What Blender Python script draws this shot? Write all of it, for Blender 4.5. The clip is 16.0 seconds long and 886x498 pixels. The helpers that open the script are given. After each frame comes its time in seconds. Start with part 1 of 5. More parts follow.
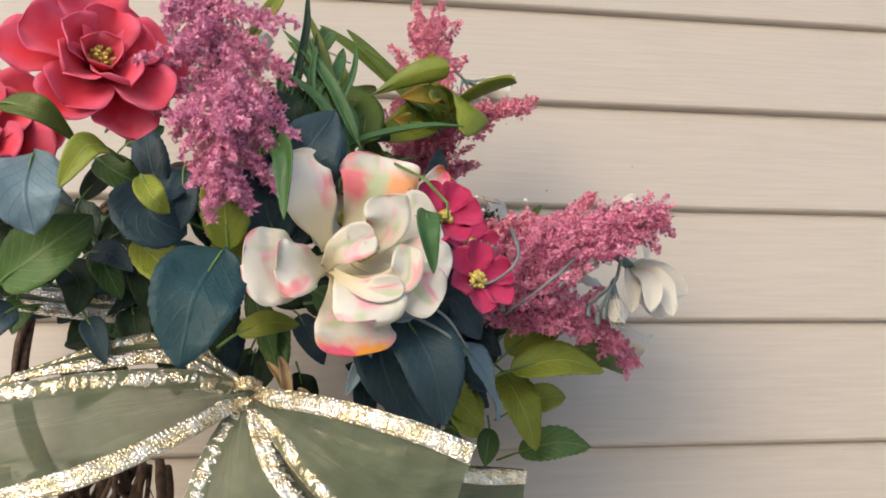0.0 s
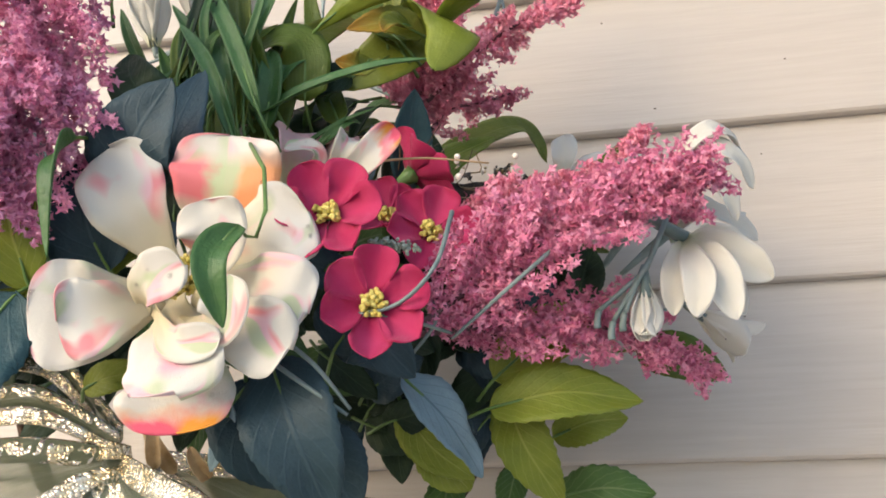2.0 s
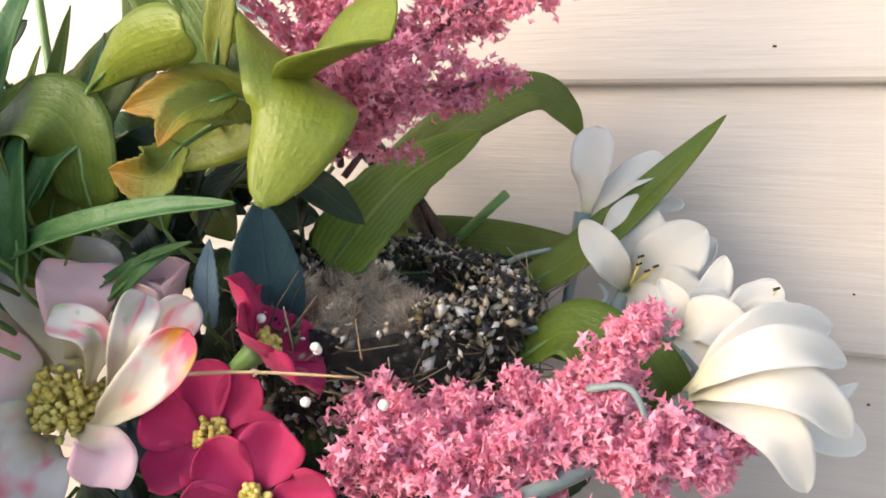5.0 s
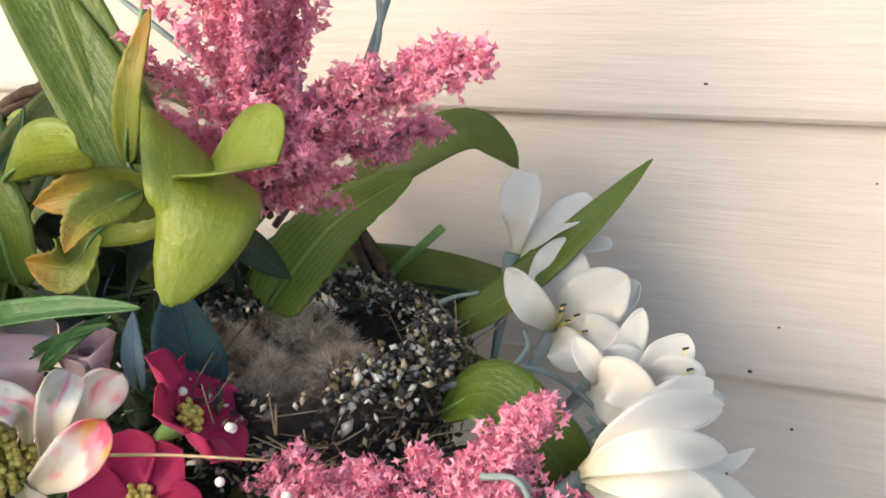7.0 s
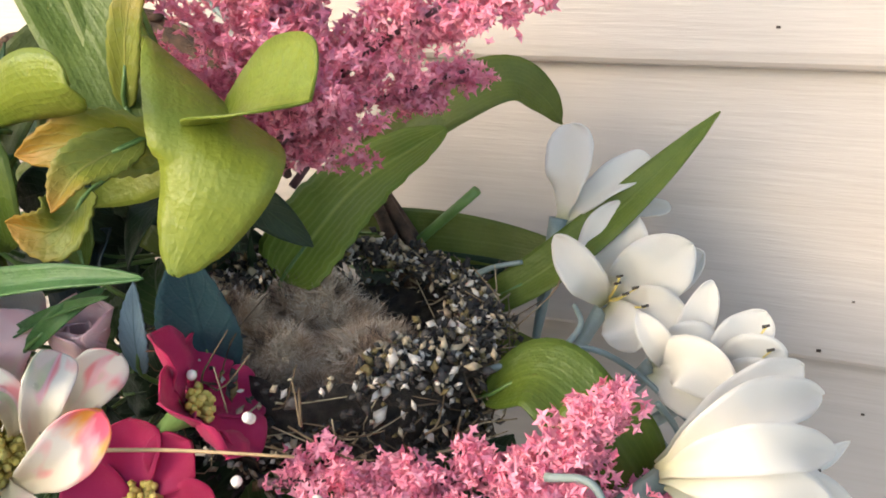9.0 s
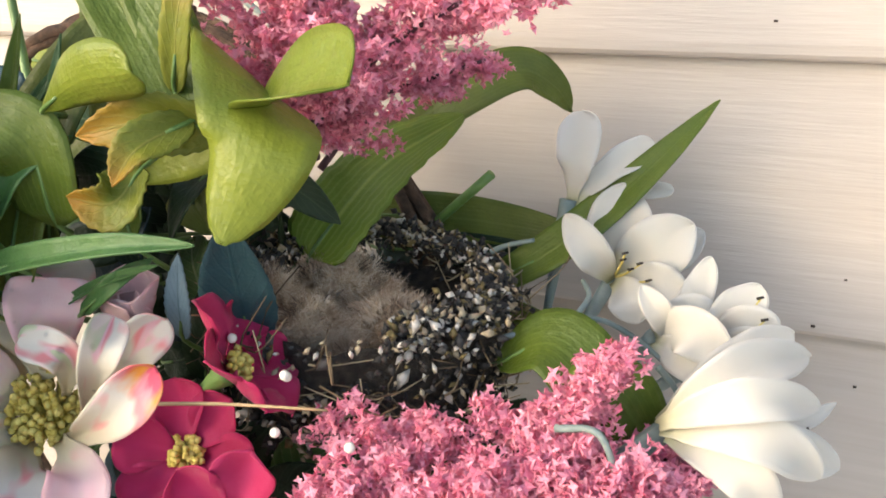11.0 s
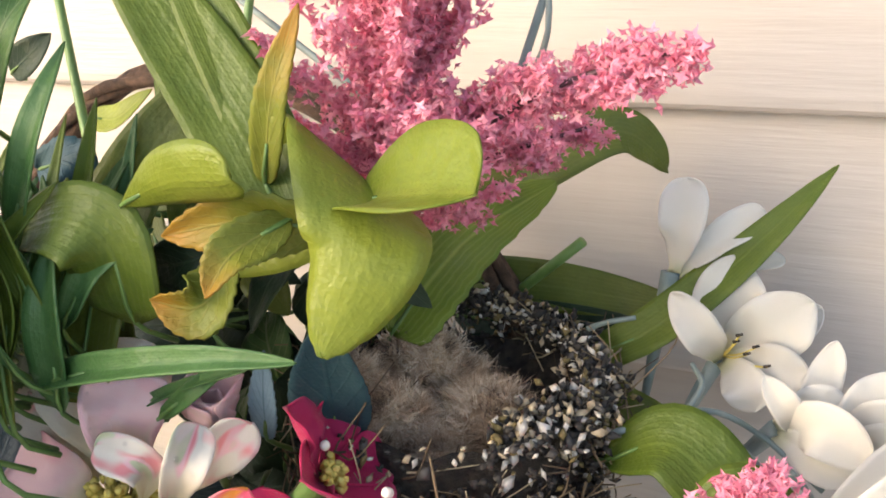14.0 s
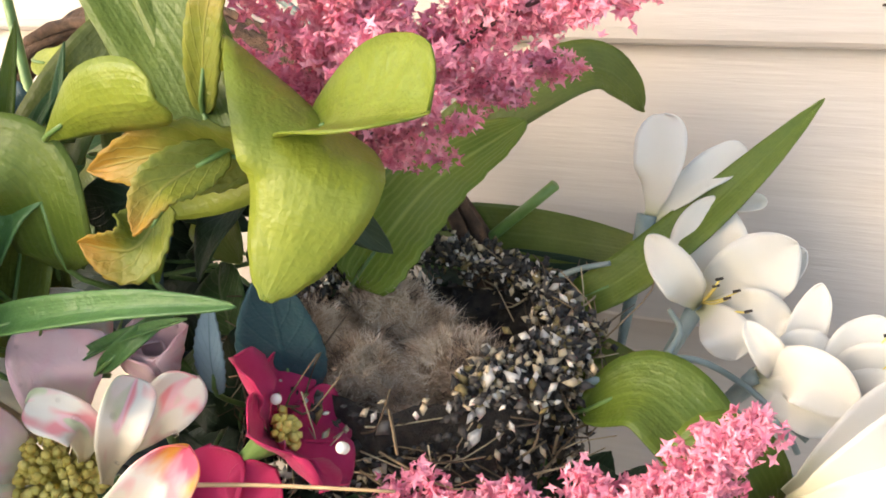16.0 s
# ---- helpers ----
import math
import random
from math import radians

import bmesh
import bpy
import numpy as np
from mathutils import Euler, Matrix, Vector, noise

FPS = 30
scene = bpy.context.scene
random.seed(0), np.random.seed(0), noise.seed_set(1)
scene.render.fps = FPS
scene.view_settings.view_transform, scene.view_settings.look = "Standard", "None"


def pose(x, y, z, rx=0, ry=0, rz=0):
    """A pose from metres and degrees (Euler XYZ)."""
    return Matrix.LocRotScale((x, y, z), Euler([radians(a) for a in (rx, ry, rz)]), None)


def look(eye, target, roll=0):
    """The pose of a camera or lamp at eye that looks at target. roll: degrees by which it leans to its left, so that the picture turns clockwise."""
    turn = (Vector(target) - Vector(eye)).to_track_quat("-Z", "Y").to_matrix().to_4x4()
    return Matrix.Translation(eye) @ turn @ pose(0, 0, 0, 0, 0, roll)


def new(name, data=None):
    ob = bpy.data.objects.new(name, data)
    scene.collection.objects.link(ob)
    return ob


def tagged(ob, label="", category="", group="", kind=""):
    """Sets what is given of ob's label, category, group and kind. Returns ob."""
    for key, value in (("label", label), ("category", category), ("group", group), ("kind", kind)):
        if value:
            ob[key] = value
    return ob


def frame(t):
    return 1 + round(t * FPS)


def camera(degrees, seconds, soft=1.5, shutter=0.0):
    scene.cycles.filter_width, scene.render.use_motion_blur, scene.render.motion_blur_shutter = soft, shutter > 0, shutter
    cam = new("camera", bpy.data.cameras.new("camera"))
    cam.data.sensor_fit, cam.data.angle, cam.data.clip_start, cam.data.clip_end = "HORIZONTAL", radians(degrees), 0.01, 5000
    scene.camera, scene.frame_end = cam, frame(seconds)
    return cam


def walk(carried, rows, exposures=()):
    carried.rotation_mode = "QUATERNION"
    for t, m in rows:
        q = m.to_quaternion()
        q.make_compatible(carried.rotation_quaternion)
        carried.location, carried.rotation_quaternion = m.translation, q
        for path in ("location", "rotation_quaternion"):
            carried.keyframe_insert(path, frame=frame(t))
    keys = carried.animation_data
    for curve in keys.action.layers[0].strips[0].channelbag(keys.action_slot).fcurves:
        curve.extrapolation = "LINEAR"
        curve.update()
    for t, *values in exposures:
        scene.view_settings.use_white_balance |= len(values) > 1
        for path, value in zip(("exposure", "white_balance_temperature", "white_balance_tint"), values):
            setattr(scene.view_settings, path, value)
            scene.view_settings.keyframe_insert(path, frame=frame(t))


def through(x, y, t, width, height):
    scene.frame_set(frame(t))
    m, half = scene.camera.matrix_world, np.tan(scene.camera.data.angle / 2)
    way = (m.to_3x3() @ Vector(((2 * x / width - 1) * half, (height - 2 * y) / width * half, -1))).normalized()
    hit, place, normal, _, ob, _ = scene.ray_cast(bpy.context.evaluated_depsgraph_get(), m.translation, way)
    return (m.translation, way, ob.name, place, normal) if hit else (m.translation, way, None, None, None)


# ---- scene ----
cam = camera(52.4, 16.0, soft=1.8)
METRES, EYE, TILT, LEAN, TURN = 1.4, 1.5, 0.0, 0.0, 0.0
PATH = [
    (0, (0.424, -0.67, 1.312), (0.759, 1.162, 2.041), -3.0),
    (0.5, (0.532, -0.683, 1.312), (0.415, 1.183, 2.023), -3.0),
    (1, (0.584, -0.662, 1.32), (0.266, 1.236, 1.863), -1.8),
    (1.5, (0.6, -0.605, 1.348), (0.246, 1.291, 1.875), -1.4),
    (2, (0.605, -0.538, 1.402), (0.242, 1.356, 1.93), -1.1),
    (2.5, (0.626, -0.473, 1.446), (0.203, 1.406, 1.983), -0.7),
    (3, (0.646, -0.409, 1.504), (0.028, 1.43, 1.988), 0.4),
    (3.5, (0.659, -0.37, 1.539), (-0.064, 1.473, 1.827), 0.1),
    (5.8, (0.667, -0.357, 1.658), (-0.138, 1.414, 1.192), -0.0),
    (6, (0.669, -0.355, 1.666), (-0.139, 1.413, 1.194), -0.1),
    (6.5, (0.685, -0.346, 1.665), (-0.121, 1.414, 1.16), -0.1),
    (7, (0.69, -0.346, 1.662), (-0.112, 1.412, 1.144), -0.5),
    (7.5, (0.687, -0.346, 1.662), (-0.1, 1.416, 1.135), -0.3),
    (8, (0.682, -0.344, 1.66), (-0.097, 1.421, 1.132), -0.1),
    (8.5, (0.668, -0.322, 1.652), (-0.115, 1.432, 1.096), -0.2),
    (9, (0.663, -0.32, 1.65), (-0.124, 1.426, 1.073), -0.3),
    (9.5, (0.663, -0.324, 1.65), (-0.134, 1.411, 1.055), -0.3),
    (10, (0.665, -0.331, 1.65), (-0.131, 1.405, 1.056), -0.2),
    (12.5, (0.671, -0.345, 1.652), (-0.146, 1.386, 1.07), -0.4),
    (13, (0.662, -0.342, 1.648), (-0.16, 1.384, 1.061), -0.5),
    (13.5, (0.636, -0.328, 1.661), (-0.22, 1.387, 1.09), -1.0),
    (14, (0.638, -0.325, 1.667), (-0.217, 1.389, 1.092), -1.2),
    (14.5, (0.641, -0.314, 1.663), (-0.195, 1.397, 1.051), -1.5),
    (15, (0.633, -0.308, 1.659), (-0.201, 1.4, 1.038), -1.8),
    (15.5, (0.637, -0.31, 1.659), (-0.189, 1.398, 1.027), -1.8),
    (16, (0.636, -0.31, 1.655), (-0.171, 1.403, 1.01), -1.4),
]
EXPOSURES = [(0.0, -0.2, 6450, 10), (0.5, -0.2, 6420, 10), (1.5, 0.0, 6400, 10), (2.5, 0.14, 6450, 10), (3.0, 0.18, 6450, 10), (3.5, 0.27, 6450, 10), (6.0, 0.72, 6500, 14), (6.5, 0.7, 6500, 14), (7.0, 0.5, 6500, 10), (9.0, 0.65, 6600, 10), (10.0, 0.69, 6700, 10), (12.5, 0.6, 6750, 10), (14.0, 0.70, 6850, 13), (16.0, 0.92, 6950, 12)]
walk(cam, [(t, look(eye, target, roll)) for t, eye, target, roll in PATH], EXPOSURES)

# ---- light ----
world = bpy.data.worlds.new("world")
scene.world = world
world.use_nodes = True
wn = world.node_tree.nodes
sky = wn.new("ShaderNodeTexSky")
sky.sky_type, sky.sun_disc = "NISHITA", False
sky.sun_elevation, sky.sun_rotation = radians(22), radians(219)
sky.dust_density, sky.air_density = 2.0, 1.0
world.node_tree.links.new(sky.outputs[0], wn["Background"].inputs[0])
wn["Background"].inputs[1].default_value = 0.32
sun_data = bpy.data.lights.new("sun", "SUN")
sun_data.energy, sun_data.angle, sun_data.color = 1.0, radians(45), (1.0, 0.95, 0.88)
sun = new("sun", sun_data)
sun.matrix_world = look((-1.6, -2.6, 2.85), (0.5, 0, 1.5))

# ---- materials ----


class Nodes:
    """A node material under construction."""

    def __init__(self, name, rough=0.5, metal=0.0):
        self.mat = bpy.data.materials.new(name)
        self.mat.use_nodes = True
        self.t = self.mat.node_tree
        self.p = self.t.nodes["Principled BSDF"]
        self.p.inputs["Roughness"].default_value = rough
        self.p.inputs["Metallic"].default_value = metal

    def n(self, kind, **vals):
        nd = self.t.nodes.new("ShaderNode" + kind)
        for k, v in vals.items():
            nd.inputs[k.replace("_", " ")].default_value = v
        return nd

    def link(self, a, b):
        self.t.links.new(a, b)

    def math(self, op, a, b=None, c=None, clamp=False):
        nd = self.t.nodes.new("ShaderNodeMath")
        nd.operation, nd.use_clamp = op, clamp
        for i, v in enumerate((a, b, c)):
            if v is None:
                continue
            if isinstance(v, (int, float)):
                nd.inputs[i].default_value = v
            else:
                self.link(v, nd.inputs[i])
        return nd.outputs[0]

    def mix(self, fac, a, b):
        nd = self.t.nodes.new("ShaderNodeMix")
        nd.data_type = "RGBA"
        for sock, v in ((nd.inputs[0], fac), (nd.inputs[6], a), (nd.inputs[7], b)):
            if isinstance(v, (int, float)):
                sock.default_value = v
            elif isinstance(v, tuple):
                sock.default_value = (*v, 1)
            else:
                self.link(v, sock)
        return nd.outputs[2]

    def noise(self, scale, detail=4, coord="Object", stretch=None, offset=None):
        tc = self.n("TexCoord")
        out = tc.outputs[coord]
        if stretch or offset is not None:
            mp = self.n("Mapping")
            self.link(out, mp.inputs[0])
            if stretch:
                mp.inputs["Scale"].default_value = stretch
            if offset is not None:
                cb = self.n("CombineXYZ")
                self.link(offset, cb.inputs[0])
                self.link(offset, cb.inputs[1])
                self.link(cb.outputs[0], mp.inputs["Location"])
            out = mp.outputs[0]
        nz = self.n("TexNoise", Scale=scale, Detail=detail)
        self.link(out, nz.inputs["Vector"])
        return nz.outputs[0]

    def ramp(self, fac, lo, hi):
        return self.math("MULTIPLY", self.math("SUBTRACT", fac, lo), 1 / (hi - lo), clamp=True)

    def bump(self, height, strength=0.3, dist=0.001):
        b = self.n("Bump", Strength=strength, Distance=dist)
        self.link(height, b.inputs["Height"])
        self.link(b.outputs[0], self.p.inputs["Normal"])

    def colour(self, out):
        self.link(out, self.p.inputs["Base Color"])

    def through_light(self, col, amount):
        """Lets light shine through a thin petal or leaf."""
        tr = self.n("BsdfTranslucent")
        self.link(col, tr.inputs[0])
        ms = self.n("MixShader", Fac=amount)
        self.link(self.p.outputs[0], ms.inputs[1])
        self.link(tr.outputs[0], ms.inputs[2])
        self.link(ms.outputs[0], self.t.nodes["Material Output"].inputs[0])


def uv_axes(m):
    tc = m.n("TexCoord")
    sp = m.n("SeparateXYZ")
    m.link(tc.outputs["UV"], sp.inputs[0])
    across = m.math("ABSOLUTE", m.math("SUBTRACT", sp.outputs[0], 0.5))
    return across, sp.outputs[1]


def leaf_mat(name, dark, light, vein, rough=0.45, tip=None, veins=9.0, parallel=False, shine=0.15, lines=0.55):
    m = Nodes(name, rough)
    across, along = uv_axes(m)
    rnd = m.n("ObjectInfo").outputs["Random"]
    blot = m.ramp(m.noise(60, 5), 0.35, 0.7)
    col = m.mix(m.math("MULTIPLY", m.math("ADD", blot, rnd), 0.5), dark, light)
    fine = m.noise(900, 3)
    col = m.mix(m.math("MULTIPLY", m.ramp(fine, 0.4, 0.8), 0.35), col, dark)
    if tip:
        col = m.mix(m.math("MULTIPLY", m.ramp(m.math("ADD", along, m.math("MULTIPLY", m.noise(90), 0.5)), 0.75, 1.15), 0.9), col, tip)
    if parallel:
        wave = m.math("SINE", m.math("MULTIPLY", across, 75.0))
    else:
        wave = m.math("SINE", m.math("MULTIPLY", m.math("SUBTRACT", along, m.math("MULTIPLY", across, 0.75)), veins * 6.283))
    line = m.ramp(wave, 0.8 if not parallel else 0.2, 1.0)
    rib = m.ramp(across, 0.035, 0.012)
    vmask = m.math("MAXIMUM", m.math("MULTIPLY", line, 0.45), rib)
    col = m.mix(m.math("MULTIPLY", vmask, lines), col, vein)
    m.colour(col)
    crease = m.math("ADD", m.math("MULTIPLY", m.noise(130, 3), 2.6), m.math("MULTIPLY", fine, 0.5))
    m.bump(m.math("ADD", m.math("MULTIPLY", vmask, lines), crease), 0.6, 0.0008)
    m.p.inputs["Specular IOR Level"].default_value = shine * 2
    m.through_light(col, 0.22)
    return m.mat


def petal_mat(name, base, edge, throat, deep, rough=0.55, through=0.25):
    """A fabric petal: throat colour at the foot, a paler or darker rim, fine creases."""
    m = Nodes(name, rough)
    across, along = uv_axes(m)
    rnd = m.n("ObjectInfo").outputs["Random"]
    col = m.mix(m.ramp(along, 0.24, 0.0), base, throat)
    col = m.mix(m.math("MULTIPLY", m.ramp(m.math("ADD", across, m.math("MULTIPLY", along, 0.4)), 0.4, 0.9), 0.6), col, edge)
    blot = m.ramp(m.noise(70, 4), 0.4, 0.75)
    col = m.mix(m.math("MULTIPLY", blot, m.math("ADD", m.math("MULTIPLY", rnd, 0.4), 0.2)), col, deep)
    m.colour(col)
    cre = m.math("ADD", m.noise(40, 4, "UV", (6, 0.5, 1)), m.math("MULTIPLY", m.noise(90, 2), 0.7))
    m.bump(m.math("ADD", cre, m.math("MULTIPLY", m.noise(1200, 2), 0.25)), 0.35, 0.0012)
    m.p.inputs["Sheen Weight"].default_value = 0.15
    m.p.inputs["Specular IOR Level"].default_value = 0.25
    m.through_light(col, through)
    return m.mat


def painted_petal_mat(name, tip=None, wash=None, band=None):
    """Cream silk with airbrushed pink, orange and green patches."""
    m = Nodes(name, 0.5)
    across, along = uv_axes(m)
    rnd = m.math("MULTIPLY", m.n("ObjectInfo").outputs["Random"], 37.0)
    cream, white = (0.74, 0.65, 0.42), (0.74, 0.71, 0.64)
    col = m.mix(m.ramp(along, 0.1, 0.7), cream, white)
    patch = m.ramp(m.noise(2.3, 1, "UV", (1, 1, 1), rnd), 0.50, 0.62)
    hue = m.noise(2.0, 0, "UV", (1.3, 0.8, 1), m.math("ADD", rnd, 3.0))
    ink = m.mix(m.ramp(hue, 0.5, 0.56), m.mix(m.ramp(hue, 0.40, 0.44), (0.45, 0.55, 0.28), (0.85, 0.42, 0.52)), (0.82, 0.10, 0.17))
    col = m.mix(m.math("MULTIPLY", patch, m.math("MULTIPLY", m.ramp(along, 0.2, 0.5), 0.66)), col, ink)
    if wash:
        col = m.mix(m.math("MULTIPLY", m.ramp(m.math("ADD", along, m.math("MULTIPLY", m.noise(3, 3, "UV"), 0.5)), 0.45, 0.8), 0.85), col, wash)
    if band:
        lane = m.math("MULTIPLY", m.ramp(along, 0.30, 0.42), m.ramp(along, 0.86, 0.70))
        sp = m.n("SeparateXYZ")
        m.link(m.n("TexCoord").outputs["UV"], sp.inputs[0])
        across_band = m.math("ADD", sp.outputs[0], m.math("MULTIPLY", m.math("SUBTRACT", m.noise(5, 3, "UV"), 0.5), 0.25))
        hue = m.mix(m.ramp(across_band, 0.58, 0.70), m.mix(m.ramp(across_band, 0.30, 0.42), band[0], band[1]), band[2])
        col = m.mix(m.math("MULTIPLY", lane, 0.85), col, hue)
    if tip:
        side = m.ramp(m.noise(1.6, 0, "UV", (1, 1, 1), rnd), 0.45, 0.55)
        wet = m.mix(side, tip, (0.8, 0.12, 0.2))
        col = m.mix(m.ramp(m.math("ADD", along, m.math("MULTIPLY", m.noise(6, 2, "UV"), 0.25)), 0.86, 1.06), col, wet)
    m.colour(col)
    m.bump(m.math("ADD", m.noise(30, 4, "UV", (5, 0.6, 1)), m.math("ADD", m.math("MULTIPLY", m.noise(1500, 2), 0.2), m.math("MULTIPLY", m.noise(150, 3), 0.8))), 0.45, 0.0018)
    m.p.inputs["Specular IOR Level"].default_value = 0.3
    m.through_light(col, 0.14)
    return m.mat


def plain_mat(name, a, b, rough=0.6, scale=80, bump=0.4, metal=0.0, island=False, dist=0.001, detail=5, see_through=0.0):
    m = Nodes(name, rough, metal)
    nz = m.noise(scale, detail)
    fac = m.ramp(nz, 0.3, 0.7)
    if island:
        geo = m.n("NewGeometry").outputs["Random Per Island"]
        fac = m.math("ADD", m.math("MULTIPLY", fac, 0.3), m.math("MULTIPLY", geo, 0.75), clamp=True)
    col = m.mix(fac, a, b)
    m.colour(col)
    m.bump(m.noise(scale * 8, 4), bump, dist)
    if see_through:
        m.through_light(col, see_through)
    return m.mat


def bits_mat(name, colours, rough=0.8):
    """Many small pieces, each of one of the colours."""
    m = Nodes(name, rough)
    r = m.n("NewGeometry").outputs["Random Per Island"]
    ramp = m.n("ValToRGB")
    ramp.color_ramp.interpolation = "CONSTANT"
    while len(ramp.color_ramp.elements) < len(colours):
        ramp.color_ramp.elements.new(0.5)
    pos = 0.0
    for el, (share, c) in zip(ramp.color_ramp.elements, colours):
        el.position, el.color = pos, (*c, 1)
        pos += share
    m.link(r, ramp.inputs[0])
    m.colour(m.mix(m.math("MULTIPLY", m.noise(700, 4), 0.5), ramp.outputs[0], (0.05, 0.04, 0.03)))
    m.bump(m.noise(1500, 3), 0.5, 0.0005)
    return m.mat


def siding_mat():
    m = Nodes("vinyl_siding", 0.42)
    grain = m.noise(14, 6, "Object", (1.2, 8, 22))
    fine = m.noise(60, 4, "Object", (1.0, 6, 16))
    broad = m.noise(2.2, 3)
    col = m.mix(m.ramp(grain, 0.35, 0.7), (0.398, 0.350, 0.300), (0.435, 0.387, 0.334))
    col = m.mix(m.math("MULTIPLY", m.ramp(broad, 0.35, 0.7), 0.35), col, (0.395, 0.36, 0.32))
    dirt = m.ramp(m.noise(25, 6, "Object", (1, 1, 0.35)), 0.62, 0.8)
    col = m.mix(m.math("MULTIPLY", dirt, 0.18), col, (0.32, 0.27, 0.21))
    m.colour(col)
    m.bump(m.math("ADD", grain, m.math("MULTIPLY", fine, 0.6)), 0.22, 0.0014)
    m.link(m.math("ADD", m.math("MULTIPLY", fine, 0.25), 0.3), m.p.inputs["Roughness"])
    return m.mat


def sheer_mat():
    """Olive organza: a fine open weave."""
    m = Nodes("organza", 0.35)
    weave = m.noise(3, 3, "UV", (60, 400, 1))
    cloud = m.noise(35, 4)
    col = m.mix(m.ramp(cloud, 0.35, 0.7), (0.115, 0.150, 0.080), (0.24, 0.285, 0.165))
    m.colour(col)
    m.p.inputs["Sheen Weight"].default_value = 0.5
    m.bump(m.math("ADD", cloud, m.math("ADD", m.math("MULTIPLY", weave, 0.2), m.math("MULTIPLY", m.noise(5, 4, "UV", (2.5, 1, 1)), 1.6))), 0.8, 0.0035)
    trl = m.n("BsdfTranslucent")
    m.link(col, trl.inputs[0])
    body = m.n("MixShader", Fac=0.4)
    m.link(m.p.outputs[0], body.inputs[1])
    m.link(trl.outputs[0], body.inputs[2])
    clear = m.n("BsdfTransparent")
    ms = m.n("MixShader")
    m.link(m.math("ADD", m.math("ADD", m.math("MULTIPLY", m.ramp(weave, 0.3, 0.7), 0.12), m.math("MULTIPLY", m.ramp(m.noise(28, 3), 0.3, 0.7), 0.22)), 0.60), ms.inputs[0])
    m.link(clear.outputs[0], ms.inputs[1])
    m.link(body.outputs[0], ms.inputs[2])
    m.link(ms.outputs[0], m.t.nodes["Material Output"].inputs[0])
    return m.mat


def foil_mat():
    """Champagne foil with a fine embossed pattern and broad crinkles."""
    m = Nodes("gold_foil", 0.26, 0.8)
    nz = m.noise(110, 2)
    vor = m.n("TexVoronoi", Scale=650.0)
    m.link(m.n("TexCoord").outputs["Object"], vor.inputs["Vector"])
    dent = m.ramp(vor.outputs["Distance"], 0.15, 0.6)
    col = m.mix(m.ramp(nz, 0.4, 0.6), (0.70, 0.60, 0.40), (0.93, 0.89, 0.79))
    m.colour(m.mix(m.math("MULTIPLY", dent, 0.3), col, (0.46, 0.37, 0.20)))
    m.bump(m.math("ADD", m.math("MULTIPLY", dent, 0.45), m.math("MULTIPLY", nz, 1.6)), 0.8, 0.0014)
    return m.mat


M = {}
M["siding"] = siding_mat()
M["teal"] = leaf_mat("dusty_teal_leaf", (0.018, 0.056, 0.068), (0.042, 0.096, 0.110), (0.03, 0.08, 0.09), 0.5, veins=6)
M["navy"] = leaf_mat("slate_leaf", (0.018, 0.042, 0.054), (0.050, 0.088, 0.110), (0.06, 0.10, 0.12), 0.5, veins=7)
M["blue"] = leaf_mat("grey_blue_leaf", (0.15, 0.24, 0.29), (0.26, 0.36, 0.42), (0.06, 0.12, 0.15), 0.5, veins=7)
M["olive"] = leaf_mat("yellow_green_leaf", (0.165, 0.205, 0.022), (0.29, 0.33, 0.045), (0.36, 0.39, 0.09), 0.42, veins=8)
M["green"] = leaf_mat("mid_green_leaf", (0.045, 0.105, 0.028), (0.105, 0.19, 0.050), (0.24, 0.31, 0.15), 0.42, veins=7)
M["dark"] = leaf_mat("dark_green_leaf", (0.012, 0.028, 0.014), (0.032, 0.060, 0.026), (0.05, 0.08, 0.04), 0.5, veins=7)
M["blade"] = leaf_mat("blade_leaf", (0.070, 0.115, 0.016), (0.145, 0.190, 0.026), (0.18, 0.23, 0.05), 0.4, parallel=True, lines=0.25)
M["bladedark"] = leaf_mat("dark_blade_leaf", (0.075, 0.105, 0.018), (0.155, 0.185, 0.030), (0.18, 0.21, 0.06), 0.4, parallel=True, lines=0.25)
M["lime"] = leaf_mat("lime_leaf", (0.145, 0.19, 0.020), (0.235, 0.275, 0.040), (0.34, 0.39, 0.07), 0.35, parallel=True, lines=0.12)
M["striped"] = leaf_mat("striped_blade_leaf", (0.095, 0.16, 0.020), (0.20, 0.28, 0.035), (0.34, 0.42, 0.10), 0.4, parallel=True, lines=0.55)
M["grass"] = leaf_mat("glossy_grass", (0.040, 0.110, 0.030), (0.095, 0.20, 0.060), (0.07, 0.15, 0.045), 0.42, parallel=True, shine=0.2, lines=0.10)
M["autumn"] = leaf_mat("rusty_green_leaf", (0.12, 0.15, 0.02), (0.21, 0.225, 0.03), (0.30, 0.28, 0.07), 0.45, tip=(0.34, 0.17, 0.02), veins=6)
M["magnolia"] = painted_petal_mat("painted_silk")
M["magnolia_tip"] = painted_petal_mat("painted_silk_tip", (0.85, 0.36, 0.05))
M["magnolia_pink"] = painted_petal_mat("painted_silk_pink", wash=(0.80, 0.52, 0.54))
M["magnolia_blush"] = painted_petal_mat("painted_silk_blush", band=((0.74, 0.71, 0.64), (0.86, 0.42, 0.54), (0.74, 0.71, 0.64)))
M["magnolia_patch"] = painted_petal_mat("painted_silk_patch", band=((0.80, 0.12, 0.16), (0.50, 0.58, 0.32), (0.88, 0.34, 0.10)))
